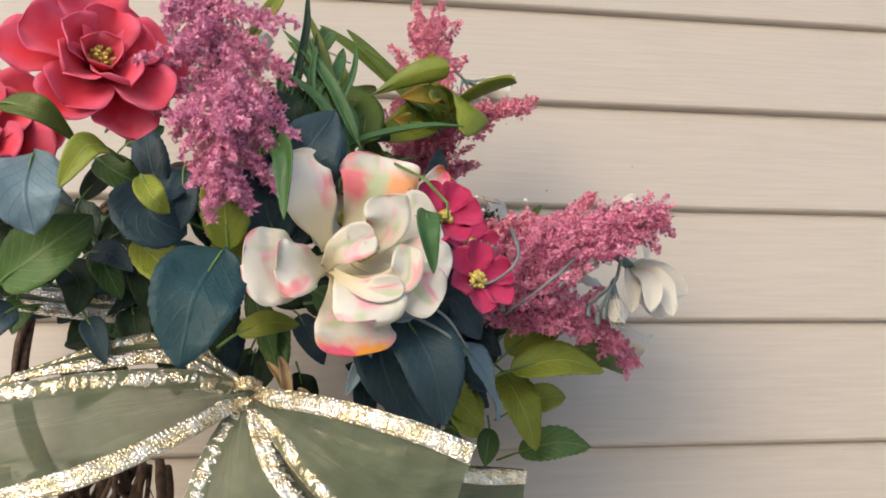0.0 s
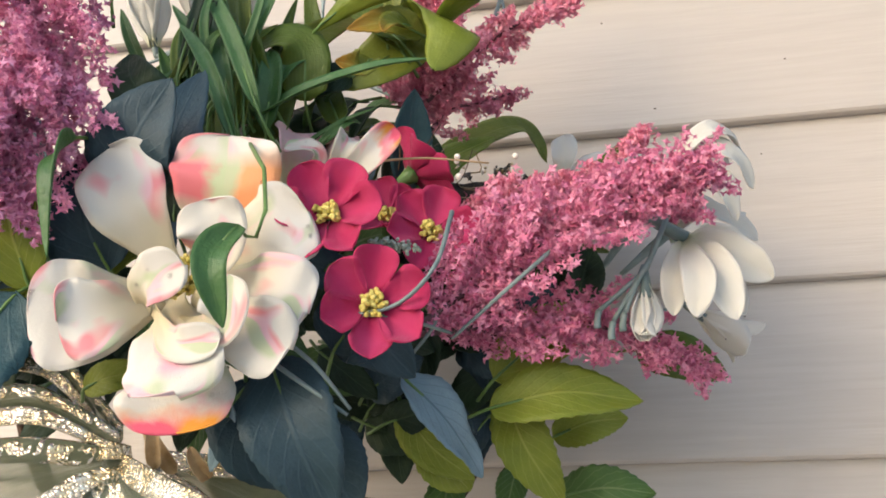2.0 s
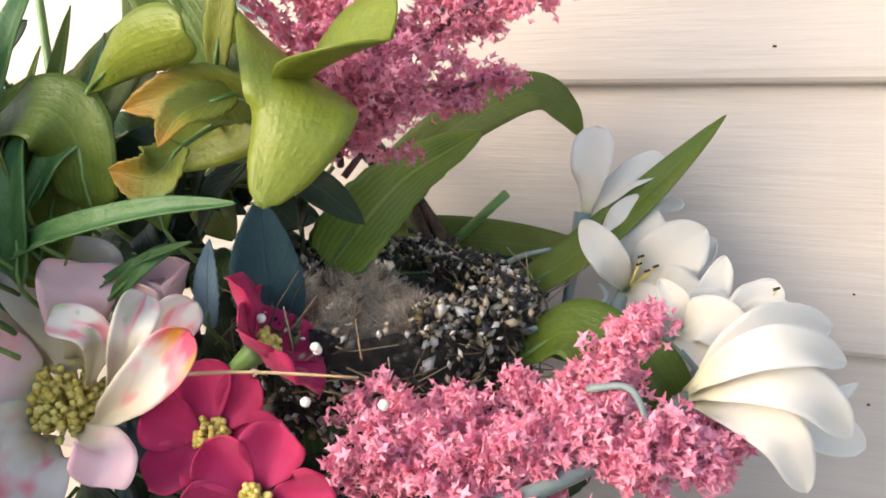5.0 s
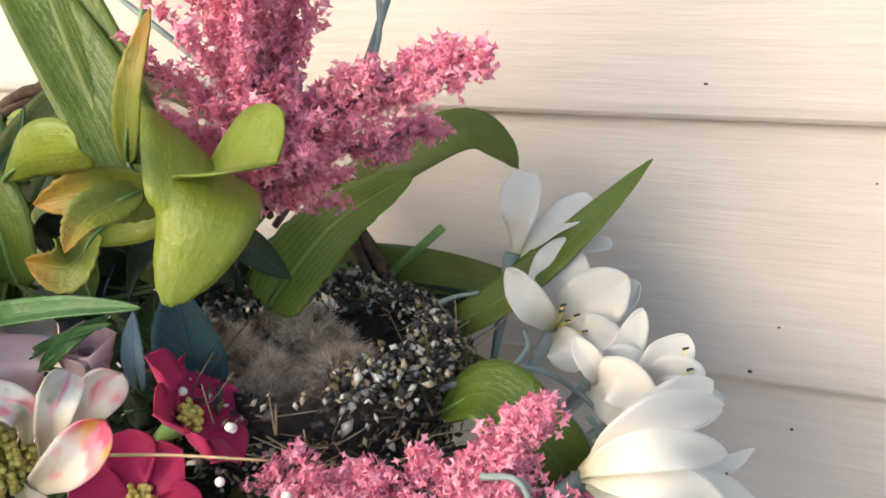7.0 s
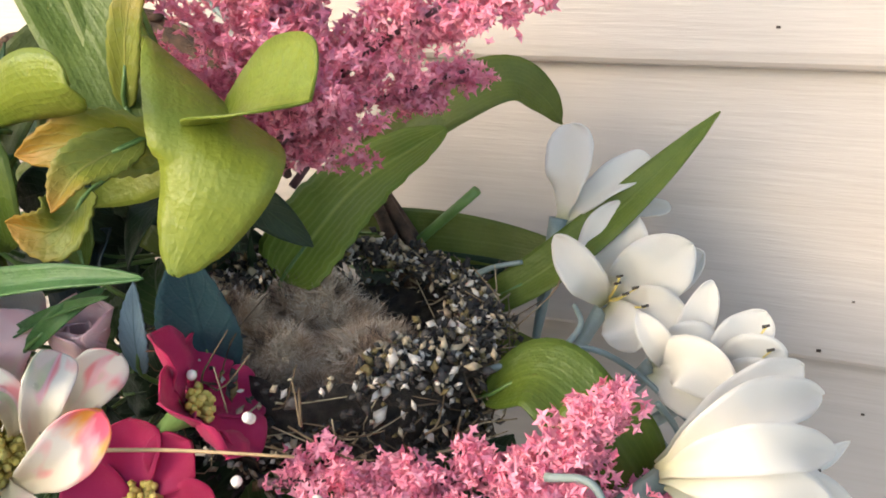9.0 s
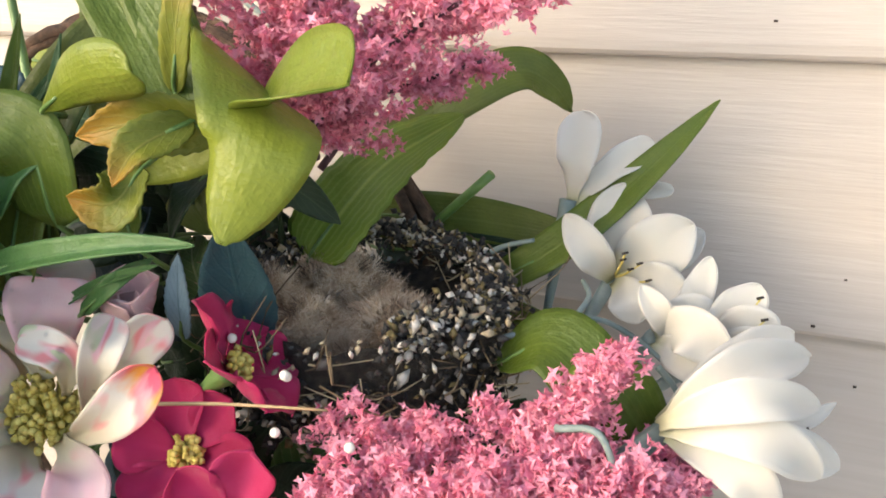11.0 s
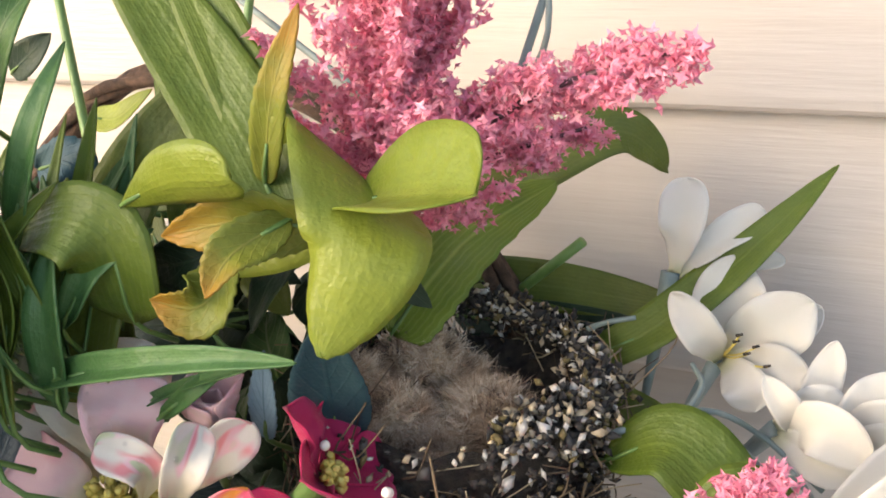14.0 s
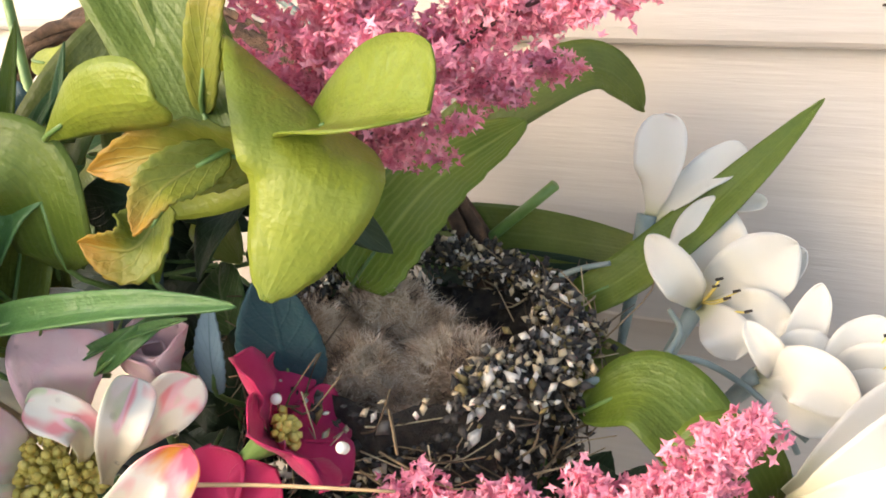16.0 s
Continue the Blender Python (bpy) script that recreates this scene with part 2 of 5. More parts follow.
M["magenta"] = petal_mat("magenta_silk", (0.50, 0.020, 0.105), (0.42, 0.014, 0.075), (0.22, 0.005, 0.035), (0.66, 0.08, 0.22))
M["red"] = petal_mat("red_silk", (0.78, 0.040, 0.075), (0.84, 0.20, 0.36), (0.50, 0.014, 0.035), (0.85, 0.26, 0.42))
M["lily"] = petal_mat("white_silk", (0.67, 0.65, 0.58), (0.71, 0.70, 0.66), (0.48, 0.50, 0.24), (0.70, 0.68, 0.63), through=0.25)
M["stamen"] = plain_mat("yellow_stamen", (0.50, 0.38, 0.05), (0.78, 0.66, 0.20), 0.6, 300, island=True)
M["anther"] = plain_mat("dark_anther", (0.01, 0.008, 0.006), (0.04, 0.03, 0.02))
M["pink"] = plain_mat("pink_floret", (0.58, 0.12, 0.26), (0.90, 0.44, 0.58), 0.6, 200, island=True, see_through=0.3)
M["mauve"] = plain_mat("mauve_floret", (0.55, 0.14, 0.30), (0.88, 0.46, 0.62), 0.6, 200, island=True, see_through=0.3)
M["coral"] = plain_mat("rose_floret", (0.67, 0.155, 0.265), (0.92, 0.49, 0.59), 0.6, 200, island=True, see_through=0.3)
M["twig"] = plain_mat("plum_twig", (0.06, 0.025, 0.03), (0.14, 0.07, 0.08), 0.7)
M["stem"] = plain_mat("green_stem", (0.06, 0.13, 0.03), (0.14, 0.24, 0.06), 0.45, 60)
M["greystem"] = plain_mat("grey_green_stem", (0.11, 0.15, 0.14), (0.20, 0.25, 0.24), 0.55, 60)
M["vine"] = plain_mat("grapevine_bark", (0.035, 0.020, 0.012), (0.15, 0.085, 0.05), 0.85, 220, 0.9, dist=0.002)
M["organza"] = sheer_mat()
M["foil"] = foil_mat()
M["nest"] = plain_mat("nest_earth", (0.018, 0.015, 0.012), (0.07, 0.055, 0.04), 0.95, 260, 0.9, dist=0.003)
M["bits"] = bits_mat("nest_bits", [(0.46, (0.016, 0.015, 0.014)), (0.13, (0.07, 0.065, 0.06)), (0.17, (0.46, 0.38, 0.25)), (0.16, (0.70, 0.66, 0.58)), (0.08, (0.20, 0.15, 0.05))])
M["straw"] = bits_mat("nest_straw", [(0.45, (0.24, 0.17, 0.09)), (0.35, (0.09, 0.06, 0.03)), (0.2, (0.40, 0.33, 0.20))])
M["down"] = bits_mat("grey_brown_down", [(0.4, (0.44, 0.31, 0.20)), (0.4, (0.60, 0.45, 0.31)), (0.2, (0.72, 0.57, 0.42))])
M["down_dark"] = bits_mat("dark_brown_down", [(0.5, (0.13, 0.09, 0.065)), (0.5, (0.26, 0.18, 0.13))])
M["down_pale"] = bits_mat("pale_down", [(0.5, (0.74, 0.60, 0.44)), (0.5, (0.86, 0.74, 0.58))])
M["bract"] = plain_mat("dry_raffia", (0.32, 0.20, 0.09), (0.55, 0.40, 0.22), 0.7, 120)
M["pearl"] = plain_mat("cream_pearl", (0.72, 0.66, 0.55), (0.85, 0.82, 0.75), 0.25, 100, 0.1)
M["seed"] = plain_mat("pale_green_seed", (0.22, 0.28, 0.22), (0.42, 0.48, 0.42), 0.7, 300, island=True)
drop = Nodes("water", 0.02)
drop.p.inputs["Transmission Weight"].default_value = 1.0
drop.p.inputs["IOR"].default_value = 1.33
M["water"] = drop.mat
M["dirt"] = plain_mat("dirt", (0.03, 0.02, 0.015), (0.06, 0.04, 0.03), 0.9)
# Grey for the unseen ground, kept pale to bounce light up the wall.
M["ground"] = plain_mat("bounce_ground", (0.44, 0.42, 0.40), (0.56, 0.54, 0.51), 0.9, 6, 0.5)

# ---- mesh helpers ----


class Shell:
    """Vertices, faces and uvs gathered into one mesh."""

    def __init__(self):
        self.v, self.f, self.uv = [], [], []

    def add(self, verts, faces, uvs=None):
        k = len(self.v)
        self.v.extend(verts)
        self.f.extend([tuple(i + k for i in fc) for fc in faces])
        self.uv.extend(uvs or [(0.5, 0.5)] * len(verts))

    def make(self, name, mat, parent=None, label="", thick=0.0, smooth=True):
        me = bpy.data.meshes.new(name)
        me.from_pydata([tuple(p) for p in self.v], [], self.f)
        lay = me.uv_layers.new(name="UVMap")
        idx = np.empty(len(me.loops), dtype=np.int32)
        me.loops.foreach_get("vertex_index", idx)
        lay.data.foreach_set("uv", np.array(self.uv, dtype=np.float32)[idx].ravel())
        me.polygons.foreach_set("use_smooth", [smooth] * len(me.polygons))
        me.materials.append(M[mat])
        ob = new(name, me)
        if parent:
            ob.parent = parent
        if label:
            tagged(ob, label)
        if thick:
            so = ob.modifiers.new("thickness", "SOLIDIFY")
            so.thickness, so.offset = thick, 0
        return ob


def thing(name, label, category, group="", kind=""):
    return tagged(new(name), label, category, group, kind)


def spline(pts, n):
    """Catmull-Rom through pts: n + 1 points."""
    p = np.array([tuple(q) for q in pts], dtype=float)
    if len(p) == 2:
        return [p[0] + (p[1] - p[0]) * i / n for i in range(n + 1)]
    p = np.vstack((2 * p[0] - p[1], p, 2 * p[-1] - p[-2]))
    out = []
    for i in range(n + 1):
        s = i / n * (len(p) - 3)
        k = min(int(s), len(p) - 4)
        u = s - k
        a, b, c, d = p[k:k + 4]
        out.append(0.5 * (2 * b + (c - a) * u + (2 * a - 5 * b + 4 * c - d) * u * u + (3 * b - a - 3 * c + d) * u ** 3))
    return out


def unit(v):
    v = np.array(v, dtype=float)
    return v / (np.linalg.norm(v) + 1e-12)


SHAPES = {"ovate": (0.55, 0.8), "lance": (0.45, 0.75), "blade": (0.22, 0.55), "round": (0.6, 0.32), "spoon": (0.95, 0.35), "obovate": (0.8, 0.5), "mid": (0.62, 0.58), "tepal": (0.80, 0.66)}


def profile(v, shape):
    a, b = SHAPES[shape]
    peak = a / (a + b)
    top = peak ** a * (1 - peak) ** b
    return max(v, 1e-4) ** a * max(1 - v, 0) ** b / top


def leaf_shell(pts, w, normal=(0.2, -0.95, 0.1), side=None, shape="ovate", cup=0.12, serr=0.0, ruffle=0.0, nv=18, nu=8, seed=0, foot=0.0, teeth=11):
    """A blade along pts, w wide at its widest."""
    nv = max(nv, int(teeth * 4)) if serr else nv
    way = spline(pts, 160)
    stops = [1 - (1 - i / nv) ** 1.7 for i in range(nv + 1)]
    c = [way[round(v * 160)] for v in stops]
    sh = Shell()
    rr = random.Random(seed)
    ph = rr.random() * 6.28
    verts, uvs = [], []
    for i in range(nv + 1):
        v = stops[i]
        tan = unit(c[min(i + 1, nv)] - c[max(i - 1, 0)])
        if side is not None:
            sd = np.array(side, dtype=float)
            if sd.ndim == 2:
                q = v * (len(sd) - 1)
                k = min(int(q), len(sd) - 2)
                sd = sd[k] * (1 - q + k) + sd[k + 1] * (q - k)
            sd = unit(sd - tan * np.dot(sd, tan))
        else:
            sd = unit(np.cross(tan, np.array(normal, dtype=float)))
        nn = unit(np.cross(sd, tan))
        half = 0.5 * w * max(profile(v, shape), foot * (1 - v))
        if serr:
            half *= 1 + serr * (((v * teeth) % 1.0) - 0.5)
        for j in range(nu + 1):
            u = j / nu * 2 - 1
            lift = cup * w * abs(u) ** 1.5 * profile(v, shape) + ruffle * w * (math.sin(v * 9 + ph + (2.2 if u > 0 else 0)) + 0.45 * math.sin(v * 21 + 2 * ph + u)) * abs(u) ** 2
            lift += 0.035 * w * noise.noise(Vector((u * 1.3 + seed * 0.7, v * 3.1, 0.3)))
            verts.append(c[i] + sd * u * half + nn * lift)
            uvs.append((j / nu, v))
    m = nu + 1
    faces = [(i * m + j, i * m + j + 1, (i + 1) * m + j + 1, (i + 1) * m + j) for i in range(nv) for j in range(nu)]
    sh.add(verts, faces, uvs)
    return sh


def tube_shell(sh, pts, r0, r1=None, n=6, steps=10, wob=0.0, seed=0):
    r1 = r0 if r1 is None else r1
    c = spline(pts, steps)
    rr = random.Random(seed)
    verts = []
    ref = np.array((0.31, 0.2, 0.93))
    for i, p in enumerate(c):
        tan = unit(c[min(i + 1, steps)] - c[max(i - 1, 0)])
        a = unit(np.cross(tan, ref))
        b = np.cross(tan, a)
        r = (r0 + (r1 - r0) * i / steps) * (1 + wob * (rr.random() - 0.5))
        verts += [p + r * (a * math.cos(k * 6.2832 / n) + b * math.sin(k * 6.2832 / n)) for k in range(n)]
    faces = [(i * n + k, i * n + (k + 1) % n, (i + 1) * n + (k + 1) % n, (i + 1) * n + k) for i in range(steps) for k in range(n)]
    faces += [tuple(range(n))[::-1], tuple(steps * n + k for k in range(n))]
    sh.add(verts, faces, [(0.5, 0.5)] * len(verts))
    return sh


def rope(name, pts, r0, r1, mat, parent=None, label="", n=6, steps=10, wob=0.0, seed=0):
    return tube_shell(Shell(), pts, r0, r1, n, steps, wob, seed).make(name, mat, parent, label)


def ball(name, at, r, mat, label, category, group=""):
    """A small, slightly uneven bead."""
    sh = Shell()
    n, m = 12, 8
    vv = [Vector(at) + Vector((math.sin(math.pi * (j + 0.02) / (m - 0.96)) * math.cos(i * 6.2832 / n), math.sin(math.pi * (j + 0.02) / (m - 0.96)) * math.sin(i * 6.2832 / n), math.cos(math.pi * (j + 0.02) / (m - 0.96)))) * r for i in range(n) for j in range(m)]
    sh.add(vv, [(i * m + j, i * m + j + 1, ((i + 1) % n) * m + j + 1, ((i + 1) % n) * m + j) for i in range(n) for j in range(m - 1)])
    return tagged(sh.make(name, mat), label, category, group)


def frame_of(axis, spin=0.0):
    """Rotation whose z is the axis."""
    return unit_quat(axis).to_matrix() @ Matrix.Rotation(spin, 3, "Z")


def unit_quat(axis):
    return Vector(axis).to_track_quat("Z", "Y")


def petal_shell(length, w, e0, e1, r0=0.002, cup=0.25, ruffle=0.05, shape="round", seed=0, tipcurl=0.0, nv=14, nu=8):
    """A petal in the flower's own frame: it leaves the z axis along x, rising e0 degrees at its foot and e1 at its tip."""
    pts, x, z = [], r0, 0.0
    rr = random.Random(seed)
    for i in range(7):
        pts.append((x, 0, z))
        e = radians(e0 + (e1 - e0) * i / 6 + (tipcurl if i > 4 else 0))
        x, z = x + math.cos(e) * length / 6, z + math.sin(e) * length / 6
    skew = (rr.random() - 0.5) * 0.12 * length
    pts = [(px, skew * (i / 6) ** 2, pz) for i, (px, _, pz) in enumerate(pts)]
    return leaf_shell(pts, w, side=(0, -1, 0), shape=shape, cup=cup, ruffle=ruffle, nv=nv, nu=nu, seed=seed, foot=0.25)


def put(sh, rot, at):
    sh.v = [tuple(rot @ Vector(p) + Vector(at)) for p in sh.v]
    return sh


def cluster(at, axis, n, length, spread, r, mat, parent, name="stamen_tuft", seed=0, knob=1.9):
    """A tuft of stamens, each a filament with a knob."""
    rr = random.Random(seed)
    rot = frame_of(axis)
    sh = Shell()
    for _ in range(n):
        a, s = rr.random() * 6.283, spread * math.sqrt(rr.random())
        d = Vector((math.sin(s) * math.cos(a), math.sin(s) * math.sin(a), math.cos(s)))
        ln = length * (0.7 + 0.5 * rr.random())
        p0, p1 = Vector(at) + rot @ (d * 0.001), Vector(at) + rot @ (d * ln)
        tube_shell(sh, [p0, p1], r, r, 4, 1)
        tube_shell(sh, [p1, p1 + rot @ d * r * 2.5], r * knob, r * knob * 0.7, 5, 1)
    return sh.make(name, mat, parent)


def flower(name, label, at, axis, rings, mat, group="", stamens=(24, 0.007, 0.9, 0.0006), seed=0, category="flower", spin=0.0, calyx=None):
    """rings: petals, length, width, rise at foot, rise at tip, cup, turn in degrees, shape."""
    ob = thing(name, label, category, group)
    rr = random.Random(seed)
    rot = frame_of(axis)
    k = 0
    for n, ln, w, e0, e1, cup, turn, shape in rings:
        for i in range(n):
            a = radians(turn + spin) + i * 6.2832 / n + rr.uniform(-0.09, 0.09)
            s = rr.uniform(0.92, 1.08)
            sh = petal_shell(ln * s, w * rr.uniform(0.93, 1.07), e0 + rr.uniform(-6, 6), e1 + rr.uniform(-12, 12), cup=cup, shape=shape, seed=seed * 31 + k, ruffle=0.06)
            put(sh, rot @ Matrix.Rotation(a, 3, "Z"), at)
            sh.make("petal", mat, ob, thick=0.0004)
            k += 1
    if stamens:
        n, ln, spread, r = stamens
        cluster(at, axis, n, ln, spread, r, "stamen", ob, seed=seed)
    if calyx:
        back = Vector(at) - Vector(axis).normalized() * calyx
        rope("calyx", [back, Vector(at)], 0.0012, 0.0045, "stem", ob, steps=4)
    return ob


def free_flower(name, label, petals, normal, group="", heart=None, throat=None, stamens=None, seed=0):
    """A flower whose petals each follow their own line: points, width, material, cup, outline. heart: the stamens' foot and axis."""
    ob = thing(name, label, "flower", group)
    for k, (pts, w, mat, cup, shape) in enumerate(petals):
        leaf_shell(pts, w, normal=normal, shape=shape, cup=cup, ruffle=0.07, nv=20, nu=10, seed=seed * 13 + k, foot=0.3).make("petal", mat, ob, thick=0.0004)
    if stamens:
        n, ln, spread, r = stamens
        cluster(heart[0], heart[1], n, ln, spread, r, "stamen", ob, seed=seed)
    if throat:
        rope("throat", throat, 0.0013, 0.0032, "greystem", ob, n=8, steps=8)
    return ob


def dark_tipped_filaments(ob, foot, tips):
    for tip in tips:
        p, q = Vector(foot), Vector(tip)
        fil = rope("filament", [p, (p + q) / 2 + Vector((0, 0, -0.001)), q], 0.0003, 0.0003, "stamen", ob, n=4, steps=5)
        rope("anther", [q - Vector((0.0010, 0, 0)), q + Vector((0.0010, 0, 0.0008))], 0.0005, 0.0004, "anther", fil, n=5, steps=2)


def lily(label, at, axis, length=0.034, w=0.013, open_=1.0, stem=None, seed=0, petals=6, name="white_lily", stamens=5):
    ob = thing(name, label, "flower", "white lilies")
    rot = frame_of(axis)
    rr = random.Random(seed)
    for i in range(petals):
        wide = 1.15 if i % 2 else 0.85
        sh = petal_shell(length * rr.uniform(0.93, 1.05), w * wide, 86 - 10 * open_, 82 - 64 * open_ + rr.uniform(-8, 8), r0=0.0012, cup=0.22, ruffle=0.04, shape="obovate", seed=seed * 17 + i, nv=14)
        put(sh, rot @ Matrix.Rotation(i * 6.2832 / petals + rr.uniform(-0.1, 0.1), 3, "Z"), at)
        sh.make("petal", "lily", ob, thick=0.0004)
    ax = Vector(axis).normalized()
    for i in range(stamens):
        a = i * 6.2832 / max(stamens, 1) + 0.3
        d = rot @ Vector((math.cos(a) * 0.34, math.sin(a) * 0.34, 1)).normalized()
        st = rope("filament", [Vector(at), Vector(at) + d * length * 0.62], 0.0003, 0.0003, "stamen", ob, n=4, steps=3)
        p = Vector(at) + d * length * 0.62
        rope("anther", [p - rot @ Vector((0.0010, 0, 0)), p + rot @ Vector((0.0010, 0, 0.0008))], 0.0004, 0.0003, "anther", st, n=5, steps=2)
    rope("throat", [Vector(at) - ax * 0.007, Vector(at), Vector(at) + ax * 0.006], 0.0014, 0.0034, "greystem", ob, steps=5)
    if stem:
        rope("stem", [*stem, Vector(at) - ax * 0.006], 0.0013, 0.0012, "greystem", ob)
    return ob


def plume(label, axis_pts, radius, branches, florets, mat, seed=0, size=0.0021, droop=0.0, taper=1.0, bare=0.06, lead=0.55):
    """A feathery flower plume: a stem, side sprigs, each beset with tiny florets."""
    ob = thing("flower_plume", label, "flower plume", "pink flower plumes")
    rr = np.random.RandomState(seed)
    rope("stem", axis_pts, 0.0014, 0.0006, "twig", ob, steps=14)
    c = spline(axis_pts, 60)
    ang = np.arange(7) * 2 * math.pi / 6
    for b in range(branches):
        t = bare + (1 - bare) * ((b + rr.rand()) / branches) ** 0.9
        i = min(int(t * 60), 59)
        tan = unit(c[i + 1] - c[i])
        rad = unit(np.cross(tan, unit(rr.randn(3))))
        ln = radius * (1.1 - taper * t ** 1.6) * rr.uniform(0.55, 1.15) + 0.004
        d = unit(rad * 1.0 + tan * (lead + 0.5 * t))
        bend = unit(tan * 0.6 + rr.randn(3) * 0.25 + np.array((0, 0, -droop)))
        pts = [c[i] + d * ln * s + bend * ln * 0.35 * s * s for s in (0, 0.5, 1)]
        line = spline(pts, 20)
        sh = Shell()
        tube_shell(sh, pts, 0.0005, 0.0003, 4, 5)
        k = max(int(florets * ln / radius), 10)
        run = np.array(line)
        at = rr.rand(k) ** 0.85
        p = run[np.minimum((at * 20).astype(int), 20)] + rr.randn(k, 3) * (0.0026 - 0.0012 * at)[:, None]
        sz = size * rr.uniform(0.6, 1.25, k)[:, None]
        nrm = rr.randn(k, 3)
        nrm /= np.linalg.norm(nrm, axis=1)[:, None]
        a = np.cross(nrm, rr.randn(k, 3))
        a /= np.linalg.norm(a, axis=1)[:, None]
        bb = np.cross(nrm, a)
        cols = [p]
        for q in range(8):
            r = sz * (1.0 if q % 2 == 0 else 0.42) * rr.uniform(0.75, 1.2, (k, 1))
            up = sz * 0.55 * rr.uniform(-0.3, 1.0, (k, 1)) if q % 2 == 0 else 0.0
            cols.append(p + r * (a * math.cos(q * math.pi / 4) + bb * math.sin(q * math.pi / 4)) + nrm * up)
        cols.append(p - nrm * sz * 0.5)
        pts10 = np.stack(cols, 1)
        star = [(0, 1 + q, 1 + (q + 1) % 8) for q in range(8)] + [(9, 1 + (q + 1) % 8, 1 + q) for q in range(0, 8, 2)]
        for one in pts10:
            sh.add(list(one), star)
        sh.make("sprig", mat, ob, smooth=False)
    return ob


def leaf_thing(name, label, pts, w, mat, category="leaf", group="", stem=None, **kw):
    """One artificial leaf on its stem."""
    ob = thing(name, label, category, group)
    leaf_shell(pts, w, **kw).make("leaf_blade", mat, ob, thick=0.0005)
    p = [Vector(tuple(q)) for q in spline(pts, 8)]
    foot = stem or [p[0] - (p[1] - p[0]).normalized() * 0.012 + Vector((0, 0.012, 0))]
    rope("stalk", [*foot, p[0], p[2]], 0.0009, 0.0005, "stem", ob, n=5, steps=6)
    return ob


def ribbon(parent, name, pairs, n=26, edge=0.13, crumple=0.0012, seed=0, label=""):
    """pairs: the two rims of a wired ribbon, point by point. Two foil edgings lie along its rims."""
    a, b = spline([p for p, _ in pairs], n), spline([q for _, q in pairs], n)
    nu = 12
    verts, uvs = [], []
    for i in range(n + 1):
        acr = unit(b[i] - a[i])
        tan = unit(a[min(i + 1, n)] + b[min(i + 1, n)] - a[max(i - 1, 0)] - b[max(i - 1, 0)])
        nn = unit(np.cross(acr, tan))
        wd = np.linalg.norm(b[i] - a[i])
        for j in range(nu + 1):
            u = j / nu
            q = a[i] + (b[i] - a[i]) * u
            off = noise.noise(Vector((*(q * 55), ))+ Vector((seed * 3.1, 0, 0))) * wd * 0.20 * max(0.0, math.sin(math.pi * u) - 0.5)
            off += wd * 0.035 * math.sin(u * 17 + seed + 3 * i / n) * max(0.0, math.sin(math.pi * u) - 0.5) * 2
            verts.append(q + nn * off)
            uvs.append((u, i / n))
    m = nu + 1
    sh = Shell()
    sh.add(verts, [(i * m + j, i * m + j + 1, (i + 1) * m + j + 1, (i + 1) * m + j) for i in range(n) for j in range(nu)], uvs)
    body = sh.make(name, "organza", parent, label)
    for flip in (False, True):
        es = Shell()
        ev = []
        for i in range(n * 3 + 1):
            s = i / 3
            k = min(int(s), n - 1)
            f = s - k
            p = a[k] * (1 - f) + a[k + 1] * f
            q = b[k] * (1 - f) + b[k + 1] * f
            if flip:
                p, q = q, p
            acr = unit(q - p)
            wd = min(np.linalg.norm(q - p) * 0.45, 0.0100)
            tan = unit((a[k + 1] - a[k]) + (b[k + 1] - b[k]))
            nn = unit(np.cross(acr, tan))
            for j in range(4):
                h = crumple * noise.noise(Vector((i * 0.9, j * 1.7, seed + flip * 9.0)))
                ev.append(p + acr * (wd * j / 3 - 0.0006) + nn * (h + (0.0011 if j in (0, 3) else 0.0004)))
        L = n * 3
        fc = [(i * 4 + j, i * 4 + j + 1, (i + 1) * 4 + j + 1, (i + 1) * 4 + j) for i in range(L) for j in range(3)]
        es.add(ev, fc)
        es.make("foil_edging", "foil", body, "crinkled pale gold foil edging", thick=0.0012)
    return body

# ---- the wall ----
COURSE, FIRST = 0.1016, 1.62 - 15 * 0.1016
wall = tagged(new("wall_siding"), "beige vinyl lap siding with embossed wood grain", "wall", kind="structure")
back_wall = Shell()
bx0, bx1 = -2.5, 3.5
back_wall.add([(x, y, z) for x in (bx0, bx1) for y in (0.03, 0.15) for z in (0, 3.0)], [(0, 1, 3, 2), (4, 6, 7, 5), (0, 4, 5, 1), (2, 3, 7, 6), (0, 2, 6, 4), (1, 5, 7, 3)])
back_wall.make("sheathing", "siding", wall, smooth=False)


def siding_board(k):
    z = FIRST + k * COURSE
    prof = [(0.0155, z + 0.004), (0.0150, z + 0.0003), (0.0040, z), (0.0016, z + 0.0008), (0.0004, z + 0.0024), (0.0002, z + 0.006),
            (0.0024, z + 0.035), (0.0050, z + 0.07), (0.0080, z + COURSE + 0.001), (0.0100, z + COURSE + 0.016), (0.0150, z + COURSE + 0.016)]
    xs = np.linspace(bx0, bx1, 61)
    rr = random.Random(k)
    ph = rr.random() * 6
    verts = [(x, y + 0.0005 * math.sin(x * 2.1 + ph), zz + 0.0006 * math.sin(x * 1.3 + ph)) for x in xs for y, zz in prof]
    m = len(prof)
    sh = Shell()
    sh.add(verts, [(i * m + j, (i + 1) * m + j, (i + 1) * m + j + 1, i * m + j + 1) for i in range(60) for j in range(m - 1)])
    return sh.make("siding_board", "siding", wall, smooth=False)


for k in range(0, 28):
    siding_board(k)

